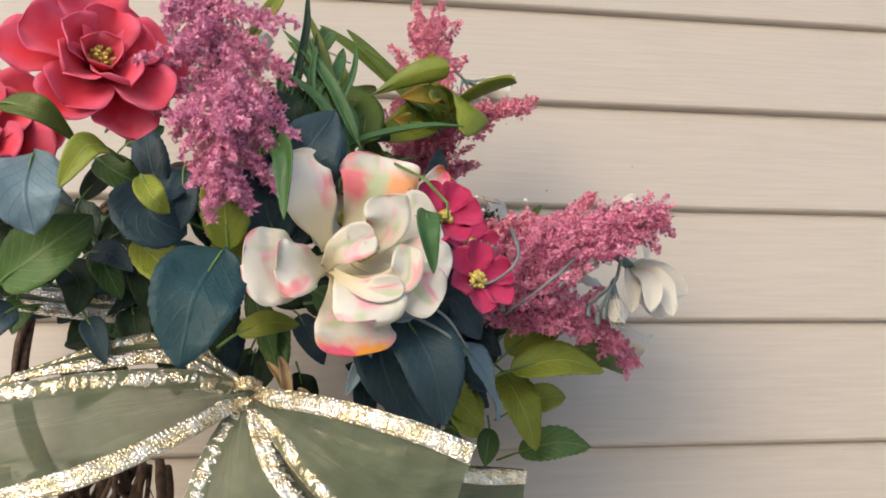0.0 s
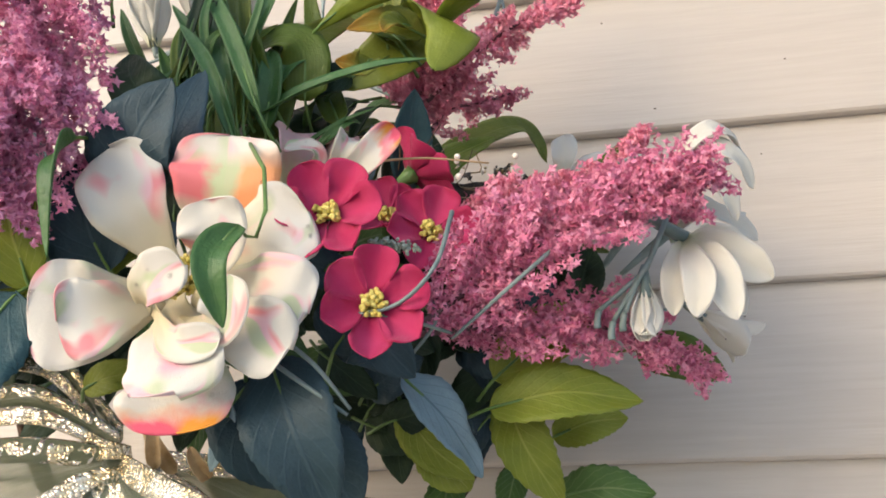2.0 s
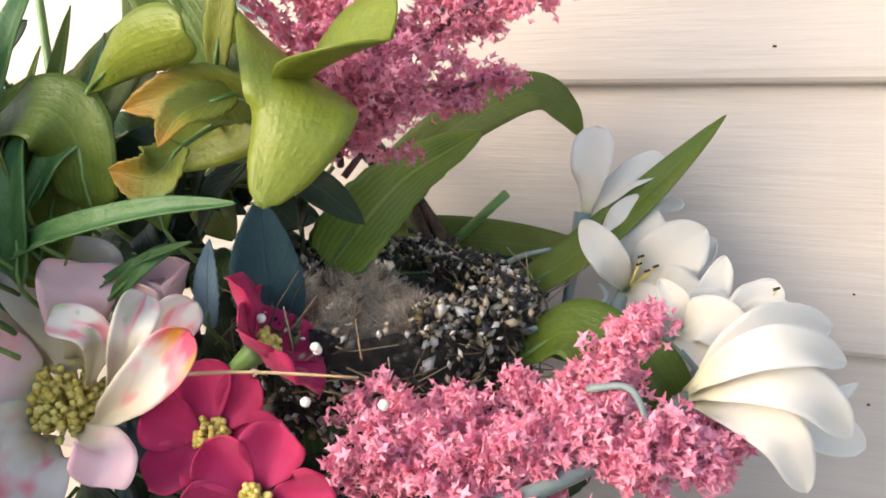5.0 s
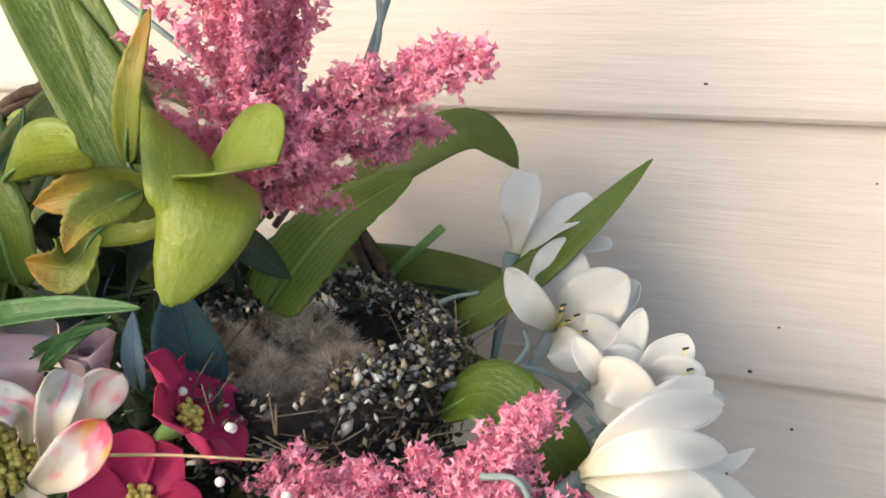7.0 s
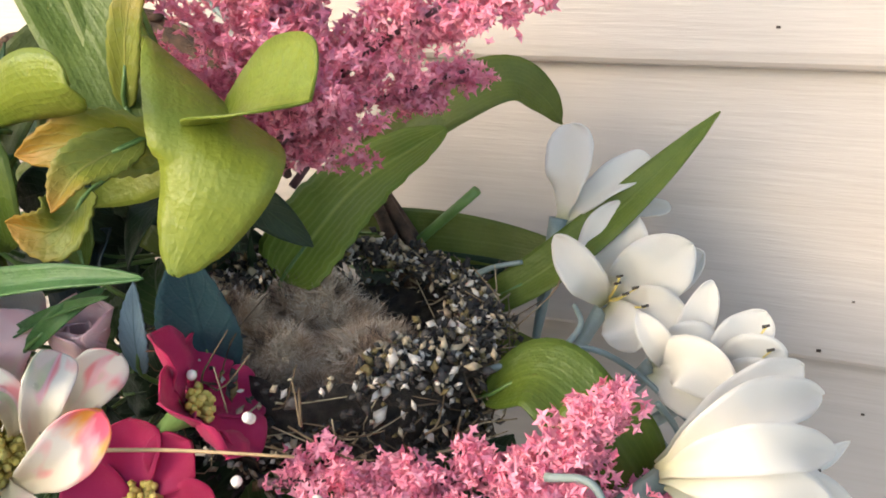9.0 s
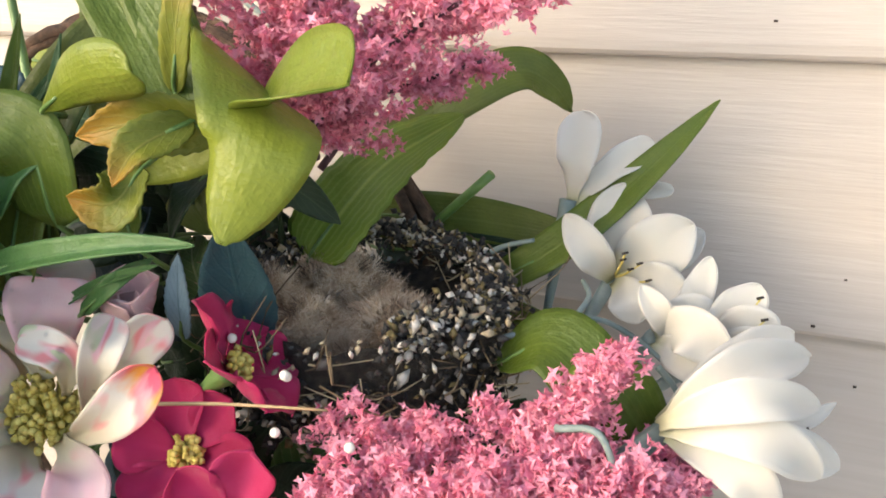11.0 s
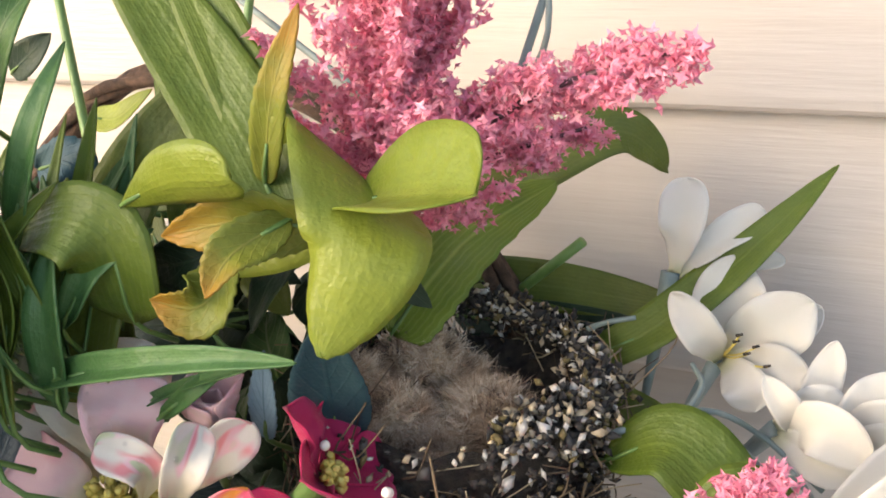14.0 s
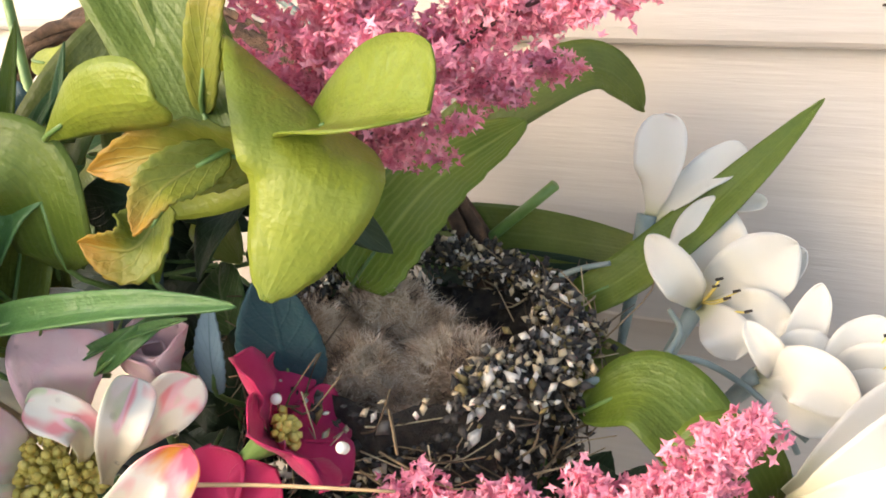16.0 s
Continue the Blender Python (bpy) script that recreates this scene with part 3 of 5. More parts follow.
# Added ground sheet, out of view; its pale grey lifts the lower siding.
gs = Shell()
gs.add([(x, y, 0) for x in (-300, 300) for y in (-300, 300)], [(0, 2, 3, 1)])
tagged(gs.make("ground", "ground"), "plain pale ground sheet, unseen, added to bounce light onto the wall", "ground", kind="structure")

# ---- the grapevine ring ----
ring = thing("grapevine_wreath", "round brown grapevine wreath hung on the siding", "wreath")
rr = random.Random(4)
for s in range(9):
    ph, rad, turns = rr.random() * 6.28, rr.uniform(0.002, 0.006), rr.choice((3, 4, 5))
    a0 = rr.random() * 6.28
    span = rr.uniform(4.5, 6.2)
    pts = []
    for i in range(20):
        a = a0 + span * i / 19
        q = ph + turns * a
        R = 0.146 + rad * math.cos(q)
        pts.append((0.392 + R * math.cos(a), -0.038 + rad * 1.3 * math.sin(q), 1.487 + R * math.sin(a)))
    rope("vine", pts, rr.uniform(0.0018, 0.0040), rr.uniform(0.0012, 0.0025), "vine", ring, n=7, steps=60, wob=0.25, seed=s)
for s in range(26):
    x0 = rr.uniform(0.262, 0.36)
    pts = [(x0, rr.uniform(-0.13, -0.08), 1.395), (x0 + rr.uniform(-0.012, 0.012), rr.uniform(-0.14, -0.09), 1.35), (x0 + rr.uniform(0.0, 0.05), rr.uniform(-0.13, -0.08), 1.30)]
    rope("vine", pts, rr.uniform(0.0015, 0.0035), 0.0014, "vine", ring, n=6, steps=14, wob=0.3, seed=50 + s)
for s in range(10):
    p = Vector((rr.uniform(0.27, 0.34), -0.11, rr.uniform(1.33, 1.39)))
    rope("tendril", [p, p + Vector((rr.uniform(-0.02, 0.02), -0.01, rr.uniform(-0.02, 0.02))), p + Vector((rr.uniform(-0.03, 0.03), -0.015, rr.uniform(-0.03, 0.03)))], 0.0006, 0.0004, "vine", ring, n=5, steps=8)

# ---- dark filling foliage added behind the flowers, standing in for shaded gaps ----
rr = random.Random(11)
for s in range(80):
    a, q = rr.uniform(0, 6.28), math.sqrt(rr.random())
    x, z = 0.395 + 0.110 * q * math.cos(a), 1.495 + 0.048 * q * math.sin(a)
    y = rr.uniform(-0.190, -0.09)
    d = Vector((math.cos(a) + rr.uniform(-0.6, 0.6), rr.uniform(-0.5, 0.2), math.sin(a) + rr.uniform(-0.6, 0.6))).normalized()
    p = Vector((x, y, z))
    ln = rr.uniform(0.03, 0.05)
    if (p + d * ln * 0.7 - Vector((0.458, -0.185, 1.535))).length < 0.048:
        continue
    leaf_thing("foliage_leaf", "small dark green filler leaf added deep in the wreath", [p, p + d * ln * 0.5 + Vector((0, -0.004, 0)), p + d * ln], rr.uniform(0.014, 0.024),
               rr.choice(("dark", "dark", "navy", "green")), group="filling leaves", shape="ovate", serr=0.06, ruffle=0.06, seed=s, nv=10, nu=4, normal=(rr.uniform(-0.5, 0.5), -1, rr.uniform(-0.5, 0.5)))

# More dark filler leaves, added where the wall would show through shaded gaps.
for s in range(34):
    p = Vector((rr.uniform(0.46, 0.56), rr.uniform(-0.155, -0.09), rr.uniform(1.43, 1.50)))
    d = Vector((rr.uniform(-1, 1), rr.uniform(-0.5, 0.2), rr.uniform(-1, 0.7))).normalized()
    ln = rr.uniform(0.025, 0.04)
    leaf_thing("foliage_leaf", "small dark green filler leaf added deep in the wreath", [p, p + d * ln * 0.5 + Vector((0, -0.004, 0)), p + d * ln], rr.uniform(0.014, 0.022),
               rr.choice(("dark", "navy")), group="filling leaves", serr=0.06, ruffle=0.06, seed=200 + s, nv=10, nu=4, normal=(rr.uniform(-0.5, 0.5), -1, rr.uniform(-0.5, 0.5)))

# ---- leaves ----
FACE = (0.1, -1.0, 0.0)


def L(label, pts, w, mat, **kw):
    kw.setdefault("normal", FACE)
    kw.setdefault("seed", len(bpy.data.objects))
    return leaf_thing("leaf", label, pts, w, mat, group="wreath leaves", **kw)


L("broad dusty teal leaf with a serrated rim", [(0.392, -0.253, 1.476), (0.381, -0.264, 1.448), (0.375, -0.258, 1.416)], 0.042, "teal", serr=0.05, teeth=16, cup=0.06, ruffle=0.04)
L("large slate blue leaf hanging under the cream flower", [(0.482, -0.230, 1.450), (0.494, -0.238, 1.424), (0.502, -0.220, 1.395)], 0.034, "navy", serr=0.05, teeth=16)
L("dark slate leaf hanging behind another", [(0.4691, -0.2140, 1.4468), (0.4723, -0.2220, 1.4249), (0.4818, -0.2050, 1.4056)], 0.031, "navy", serr=0.05, teeth=14)
L("dark slate leaf low in the wreath", [(0.4812, -0.1950, 1.4286), (0.5014, -0.1850, 1.3965)], 0.034, "navy", serr=0.05)
L("narrow grey green leaf standing on edge", [(0.4650, -0.2250, 1.4360), (0.4530, -0.2150, 1.4122)], 0.008, "blue", shape="lance")
L("curled grey blue leaf with a pale sheen", [(0.519, -0.183, 1.449), (0.535, -0.176, 1.432), (0.546, -0.154, 1.409)], 0.021, "blue", serr=0.08, ruffle=0.06, normal=(0.5, -0.8, 0.4))
L("yellow green leaf with serrated rim", [(0.552, -0.168, 1.436), (0.582, -0.172, 1.441), (0.614, -0.155, 1.438)], 0.024, "olive", serr=0.1, normal=(0.1, -0.9, 0.3))
L("yellow green leaf with serrated rim hanging down", [(0.555, -0.135, 1.444), (0.564, -0.142, 1.421), (0.577, -0.119, 1.397)], 0.024, "olive", serr=0.1)
L("mottled green serrated leaf", [(0.572, -0.094, 1.400), (0.595, -0.105, 1.404), (0.618, -0.102, 1.401)], 0.021, "green", serr=0.14, ruffle=0.06)
L("green leaf with serrated rim", [(0.572, -0.094, 1.428), (0.590, -0.102, 1.434), (0.608, -0.093, 1.436)], 0.019, "olive", serr=0.12)
L("small dull green hanging leaf", [(0.554, -0.093, 1.416), (0.548, -0.100, 1.391)], 0.015, "green", serr=0.1)
L("glossy veined green leaf over the ribbon", [(0.524, -0.108, 1.414), (0.522, -0.118, 1.394), (0.515, -0.110, 1.375)], 0.019, "green", serr=0.12, ruffle=0.1)
L("olive leaf under the pink plume", [(0.553, -0.158, 1.449), (0.575, -0.160, 1.466), (0.596, -0.138, 1.481)], 0.026, "olive", serr=0.08)
L("olive leaf in shade under the wreath", [(0.5219, -0.1400, 1.4313), (0.5288, -0.1450, 1.4164), (0.5369, -0.1300, 1.4038)], 0.024, "olive", serr=0.08)
L("olive leaf in shade under the wreath", [(0.5107, -0.1500, 1.4413), (0.5232, -0.1500, 1.4232), (0.5406, -0.1400, 1.4087)], 0.020, "olive", serr=0.08)
L("green leaf behind the white lilies", [(0.6143, -0.1000, 1.4671), (0.6351, -0.1050, 1.4624), (0.6563, -0.0850, 1.4546)], 0.022, "blade", serr=0.05)
L("broad grey blue leaf with dark veins", [(0.3029, -0.2620, 1.5210), (0.3044, -0.2720, 1.4955), (0.3080, -0.2620, 1.4788)], 0.033, "blue", serr=0.08, ruffle=0.06)
L("mid green leaf with pale veins", [(0.2841, -0.2250, 1.4682), (0.3072, -0.2400, 1.4805), (0.3238, -0.2250, 1.5047)], 0.032, "green", serr=0.05)
L("plain dark green artificial leaf", [(0.2561, -0.2150, 1.4805), (0.2789, -0.2200, 1.5003), (0.3002, -0.2100, 1.5082)], 0.034, "dark", serr=0.05)
L("yellow green leaf with serrated rim standing upright", [(0.394, -0.248, 1.478), (0.392, -0.260, 1.500), (0.388, -0.256, 1.523)], 0.024, "olive", serr=0.1)
L("dark slate leaf with a serrated rim", [(0.3522, -0.2500, 1.5133), (0.3594, -0.2620, 1.4899), (0.3743, -0.2520, 1.4841)], 0.036, "navy", serr=0.06)
L("dark slate leaf beside the plume", [(0.3715, -0.2550, 1.5177), (0.3718, -0.2600, 1.4970), (0.3662, -0.2500, 1.4833)], 0.016, "navy")
L("small folded yellow green leaf", [(0.3533, -0.2650, 1.5091), (0.3608, -0.2780, 1.4928), (0.3682, -0.2700, 1.4871)], 0.013, "olive")
L("narrow curling yellow green leaf", [(0.3377, -0.2700, 1.5205), (0.3312, -0.2850, 1.5123), (0.3205, -0.2800, 1.4945)], 0.015, "olive")
L("long olive leaf over the red flowers", [(0.2924, -0.2850, 1.5341), (0.3127, -0.2950, 1.5254), (0.3234, -0.2700, 1.5236)], 0.013, "bladedark", shape="lance")
L("olive leaf behind the plume", [(0.3345, -0.2300, 1.5625), (0.3480, -0.2350, 1.5654), (0.3607, -0.2300, 1.5619)], 0.016, "olive")
L("green leaf in the shade", [(0.3252, -0.2350, 1.5327), (0.3393, -0.2400, 1.5210), (0.3505, -0.2300, 1.5197)], 0.018, "green")
L("olive leaf with serrated rim", [(0.3479, -0.2350, 1.4876), (0.3664, -0.2450, 1.4705), (0.3844, -0.2350, 1.4806)], 0.022, "olive", serr=0.08)
L("olive serrated leaf behind the teal leaf", [(0.3980, -0.2150, 1.4451), (0.4136, -0.2200, 1.4490), (0.4295, -0.2100, 1.4511)], 0.013, "olive", serr=0.08)
L("olive leaf near the cream flower", [(0.3829, -0.2250, 1.4844), (0.3973, -0.2300, 1.4858), (0.4258, -0.2200, 1.5032)], 0.02, "olive", serr=0.06)
L("dark green leaf near the bow", [(0.3058, -0.2000, 1.4867), (0.3163, -0.2050, 1.4755), (0.3141, -0.2000, 1.4587)], 0.02, "dark")
L("grey green stem leaf near the bow", [(0.3230, -0.2050, 1.4946), (0.3308, -0.2100, 1.4801), (0.3371, -0.2000, 1.4680)], 0.016, "green", shape="lance")
L("green lance leaf near the bow", [(0.3432, -0.2050, 1.4916), (0.3475, -0.2100, 1.4740), (0.3511, -0.2000, 1.4587)], 0.012, "dark", shape="lance")
L("drooping glossy green blade", [(0.416, -0.262, 1.531), (0.421, -0.280, 1.514), (0.421, -0.279, 1.481)], 0.0115, "grass", shape="lance", cup=0.25, normal=(-0.5, -0.9, 0))
L("green blade curling over the cream flower", [(0.489, -0.279, 1.487), (0.486, -0.292, 1.472), (0.489, -0.288, 1.452)], 0.0115, "grass", shape="lance", cup=0.25, normal=(0.2, -0.9, 0.3), stem=[(0.4760, -0.2450, 1.5305), (0.4928, -0.2680, 1.5075), (0.4995, -0.2850, 1.4841), (0.4945, -0.2840, 1.4801)])
L("dark slate leaf above the cream flower", [(0.4284, -0.2350, 1.5212), (0.4325, -0.2500, 1.5319), (0.447, -0.252, 1.556)], 0.036, "navy", serr=0.05)
L("dark slate leaf above the cream flower", [(0.4422, -0.2250, 1.5247), (0.4403, -0.2350, 1.5400), (0.4469, -0.2250, 1.5723)], 0.026, "navy", serr=0.05)
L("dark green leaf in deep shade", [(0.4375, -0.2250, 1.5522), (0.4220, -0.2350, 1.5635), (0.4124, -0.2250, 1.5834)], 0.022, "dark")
L("dark slate leaf beside the cream flower", [(0.4173, -0.2350, 1.4872), (0.4114, -0.2450, 1.5079), (0.4164, -0.2350, 1.5392)], 0.034, "navy", serr=0.05)
L("dark slate leaf under the small flowers", [(0.4987, -0.2100, 1.4558), (0.5107, -0.2150, 1.4639), (0.5282, -0.2000, 1.4460)], 0.03, "navy", serr=0.05)
L("grey green leaf with jagged rim", [(0.4744, -0.2350, 1.4480), (0.4837, -0.2420, 1.4518), (0.4930, -0.2350, 1.4633)], 0.014, "blue", serr=0.12)
# round the nest
L("dark teal leaf standing beside the nest", [(0.5110, -0.1370, 1.5440), (0.5150, -0.1470, 1.5660), (0.5195, -0.1560, 1.5880)], 0.021, "teal", serr=0.04, cup=0.15, normal=(0.5, -0.85, 0.2))
L("pale grey serrated leaf beside the nest", [(0.494, -0.147, 1.546), (0.496, -0.150, 1.560), (0.497, -0.1495, 1.574)], 0.0085, "blue", serr=0.15)
L("large lime green leaf bent over at a fold", [(0.478, -0.150, 1.595), (0.505, -0.148, 1.611), (0.5215, -0.146, 1.626), (0.5410, -0.1660, 1.6140), (0.5325, -0.174, 1.588)], 0.033, "lime", shape="mid", cup=0.1, nv=30,
  side=[(0.3, 0.1, -0.9), (0.5, 0.2, -0.8), (0.74, 0.23, -0.66), (0.86, 0.25, -0.45), (0.86, 0.3, -0.45)])
L("lime green leaf curling upwards", [(0.528, -0.150, 1.617), (0.548, -0.163, 1.624), (0.570, -0.174, 1.628)], 0.027, "lime", shape="round", cup=0.30, normal=(0.15, -0.60, 0.75))
L("pale lime leaf pointing outwards", [(0.474, -0.170, 1.616), (0.500, -0.182, 1.626), (0.5225, -0.1870, 1.630)], 0.016, "lime", shape="spoon", cup=0.2, side=(0.1, -0.4, 0.8))
L("yellowing serrated leaf with rusty tips", [(0.525, -0.160, 1.613), (0.512, -0.170, 1.616), (0.492, -0.176, 1.612)], 0.015, "autumn", serr=0.15, cup=0.25)
L("yellowing serrated leaf with rusty tips", [(0.520, -0.165, 1.616), (0.514, -0.178, 1.611), (0.512, -0.186, 1.603)], 0.011, "autumn", serr=0.15, cup=0.25)
L("yellowing curled leaf with rusty tips", [(0.5002, -0.1630, 1.6020), (0.4974, -0.1720, 1.5942), (0.487, -0.177, 1.596)], 0.014, "autumn", serr=0.15, cup=0.3)
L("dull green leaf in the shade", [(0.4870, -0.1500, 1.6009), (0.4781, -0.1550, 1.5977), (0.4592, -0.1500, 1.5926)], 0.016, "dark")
# Added filler: dark leaves hide the bright wall in the shaded gap here.
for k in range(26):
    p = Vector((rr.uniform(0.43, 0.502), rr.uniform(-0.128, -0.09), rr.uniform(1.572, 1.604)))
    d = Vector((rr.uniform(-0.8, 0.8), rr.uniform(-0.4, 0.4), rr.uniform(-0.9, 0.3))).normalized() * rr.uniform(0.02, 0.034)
    L("small dark green filler leaf added under the straps", [p, p + d * 0.5 + Vector((0, -0.003, 0.003)), p + d], rr.uniform(0.010, 0.018), ("dark", "green", "dark", "bladedark")[k % 4], normal=(rr.uniform(-0.4, 0.4), -0.8, 0.6))
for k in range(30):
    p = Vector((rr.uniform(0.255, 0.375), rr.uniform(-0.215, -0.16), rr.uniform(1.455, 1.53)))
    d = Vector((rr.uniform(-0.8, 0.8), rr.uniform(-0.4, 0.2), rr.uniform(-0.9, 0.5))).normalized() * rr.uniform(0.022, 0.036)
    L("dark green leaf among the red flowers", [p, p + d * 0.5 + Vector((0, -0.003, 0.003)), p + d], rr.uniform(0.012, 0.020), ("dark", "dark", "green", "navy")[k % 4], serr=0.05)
# Added dark filler that keeps the shaded depth behind the petals closed.
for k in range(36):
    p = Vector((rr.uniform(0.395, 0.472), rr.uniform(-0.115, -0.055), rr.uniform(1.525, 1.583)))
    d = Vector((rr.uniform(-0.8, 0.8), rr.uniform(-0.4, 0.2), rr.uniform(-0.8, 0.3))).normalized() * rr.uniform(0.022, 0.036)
    L("dark green filler leaf added deep behind the cream flowers", [p, p + d * 0.5 + Vector((0, -0.003, 0.003)), p + d], rr.uniform(0.014, 0.022), ("dark", "dark", "green")[k % 3], normal=(rr.uniform(-0.4, 0.4), -0.9, 0.4))
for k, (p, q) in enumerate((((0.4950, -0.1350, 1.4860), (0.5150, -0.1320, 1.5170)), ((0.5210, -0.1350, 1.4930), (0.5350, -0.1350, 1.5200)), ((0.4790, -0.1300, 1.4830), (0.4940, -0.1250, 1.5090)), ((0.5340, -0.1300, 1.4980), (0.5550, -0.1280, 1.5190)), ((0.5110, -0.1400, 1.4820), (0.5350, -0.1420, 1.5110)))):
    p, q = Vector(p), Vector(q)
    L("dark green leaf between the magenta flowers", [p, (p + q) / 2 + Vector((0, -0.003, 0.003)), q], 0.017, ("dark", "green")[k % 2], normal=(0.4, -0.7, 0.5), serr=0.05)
# Dark filler leaves added to cover the siding below the nest.
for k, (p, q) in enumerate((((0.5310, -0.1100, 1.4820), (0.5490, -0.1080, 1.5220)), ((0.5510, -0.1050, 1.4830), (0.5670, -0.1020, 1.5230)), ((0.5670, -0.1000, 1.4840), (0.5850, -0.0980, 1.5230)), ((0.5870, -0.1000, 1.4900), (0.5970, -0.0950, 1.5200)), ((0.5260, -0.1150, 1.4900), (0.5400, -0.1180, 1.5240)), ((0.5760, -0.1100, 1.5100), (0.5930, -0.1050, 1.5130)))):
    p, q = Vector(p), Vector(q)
    L("dark green filler leaf added under the nest", [p, (p + q) / 2 + Vector((0, -0.003, 0.003)), q], 0.021, ("dark", "green", "dark")[k % 3], normal=(0.4, -0.7, 0.5), serr=0.05)
# straps
B = lambda label, pts, w, mat="blade", **kw: leaf_thing("strap_leaf", label, pts, w, mat, group="strap leaves", **{"shape": "blade", "cup": 0.1, "normal": FACE, "nv": 24, "seed": len(bpy.data.objects), **kw})
B("broad upright olive strap leaf", [(0.514, -0.158, 1.612), (0.4942, -0.1500, 1.6352), (0.4682, -0.1450, 1.6636), (0.4425, -0.1400, 1.6888)], 0.024, normal=(0.5, -0.8, 0.3))
B("broad upright olive strap leaf", [(0.512, -0.150, 1.612), (0.4938, -0.1450, 1.6428), (0.4760, -0.1400, 1.6685), (0.4616, -0.1350, 1.6901)], 0.017, normal=(0.4, -0.8, 0.3))
B("narrow rusty green strap leaf", [(0.5061, -0.1550, 1.6204), (0.5112, -0.1570, 1.6414), (0.5187, -0.1550, 1.6623)], 0.009, "autumn", shape="lance", serr=0.12)
B("arching olive strap leaf against the siding", [(0.4891, -0.0780, 1.5514), (0.5029, -0.0620, 1.5747), (0.5239, -0.0500, 1.5980), (0.5430, -0.0400, 1.6115), (0.5575, -0.0300, 1.6169), (0.5663, -0.0200, 1.6101), (0.5705, -0.0110, 1.6000)], 0.021, "bladedark", normal=(0.1, -0.85, 0.5), nv=34, shape="lance")
B("bright ragged strap leaf beside the nest", [(0.4986, -0.0850, 1.5550), (0.5077, -0.0750, 1.5708), (0.5217, -0.0650, 1.5873), (0.5434, -0.0520, 1.6028)], 0.030, "striped", serr=0.10, teeth=9, normal=(0.2, -0.7, 0.7))
B("dark olive strap leaf lying behind the nest", [(0.4847, -0.0350, 1.5572), (0.5371, -0.0300, 1.5587), (0.5864, -0.0300, 1.5569)], 0.020, "bladedark", normal=(0, -0.9, 0.4))
B("dark olive strap leaf lying behind the nest", [(0.4980, -0.0350, 1.5439), (0.5392, -0.0350, 1.5472), (0.5746, -0.0350, 1.5499)], 0.016, "dark", normal=(0, -0.9, 0.4))
B("green strap leaf reaching past the lilies", [(0.540, -0.052, 1.534), (0.5720, -0.0550, 1.5538), (0.5919, -0.0450, 1.5708), (0.6095, -0.0360, 1.5896), (0.626, -0.024, 1.609)], 0.015, normal=(0, -0.8, 0.6), shape="lance")
B("green leaf under the lilies", [(0.5759, -0.1000, 1.5339), (0.5962, -0.1050, 1.5460), (0.6175, -0.1100, 1.5302)], 0.024, normal=(0.1, -0.6, 0.8), shape="round")
B("green leaf under the lilies", [(0.6062, -0.1300, 1.5325), (0.6169, -0.1250, 1.5443), (0.6275, -0.1200, 1.5289)], 0.022, normal=(0.1, -0.6, 0.8), shape="round")
B("dark leaf under the lilies", [(0.5541, -0.0600, 1.5349), (0.5802, -0.0650, 1.5303), (0.6044, -0.0700, 1.5242)], 0.016, "bladedark", normal=(0, -0.6, 0.8))
B("long glossy green spear leaf", [(0.4506, -0.1806, 1.5697), (0.4760, -0.1840, 1.5790), (0.5060, -0.1840, 1.5865), (0.5310, -0.1815, 1.5895)], 0.0080, "grass", normal=(0, -0.75, 0.65), cup=0.3)
B("short glossy green spear leaf", [(0.4630, -0.1650, 1.5570), (0.4850, -0.1660, 1.5690), (0.5035, -0.1650, 1.5760)], 0.0036, "grass", normal=(0, -0.75, 0.65), cup=0.3)
B("wide dark olive strap leaf", [(0.4518, -0.1720, 1.5598), (0.4524, -0.1600, 1.5938), (0.4625, -0.1450, 1.6253), (0.4821, -0.1200, 1.6536)], 0.024, "bladedark")
B("wide green strap leaf bending over", [(0.4684, -0.1650, 1.5833), (0.4696, -0.1720, 1.6058), (0.4584, -0.1750, 1.6120), (0.4301, -0.1700, 1.6032)], 0.024, "blade", normal=(0.2, -0.8, 0.5))
B("plain olive green strap leaf", [(0.4810, -0.1500, 1.5760), (0.4675, -0.1400, 1.6112), (0.4551, -0.1300, 1.6723)], 0.014)
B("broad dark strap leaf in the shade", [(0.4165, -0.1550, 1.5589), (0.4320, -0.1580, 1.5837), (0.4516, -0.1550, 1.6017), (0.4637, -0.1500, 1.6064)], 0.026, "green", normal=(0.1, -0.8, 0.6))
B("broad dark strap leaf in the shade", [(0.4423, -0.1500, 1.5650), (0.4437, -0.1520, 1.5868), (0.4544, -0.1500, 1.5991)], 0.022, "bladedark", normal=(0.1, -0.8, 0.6))
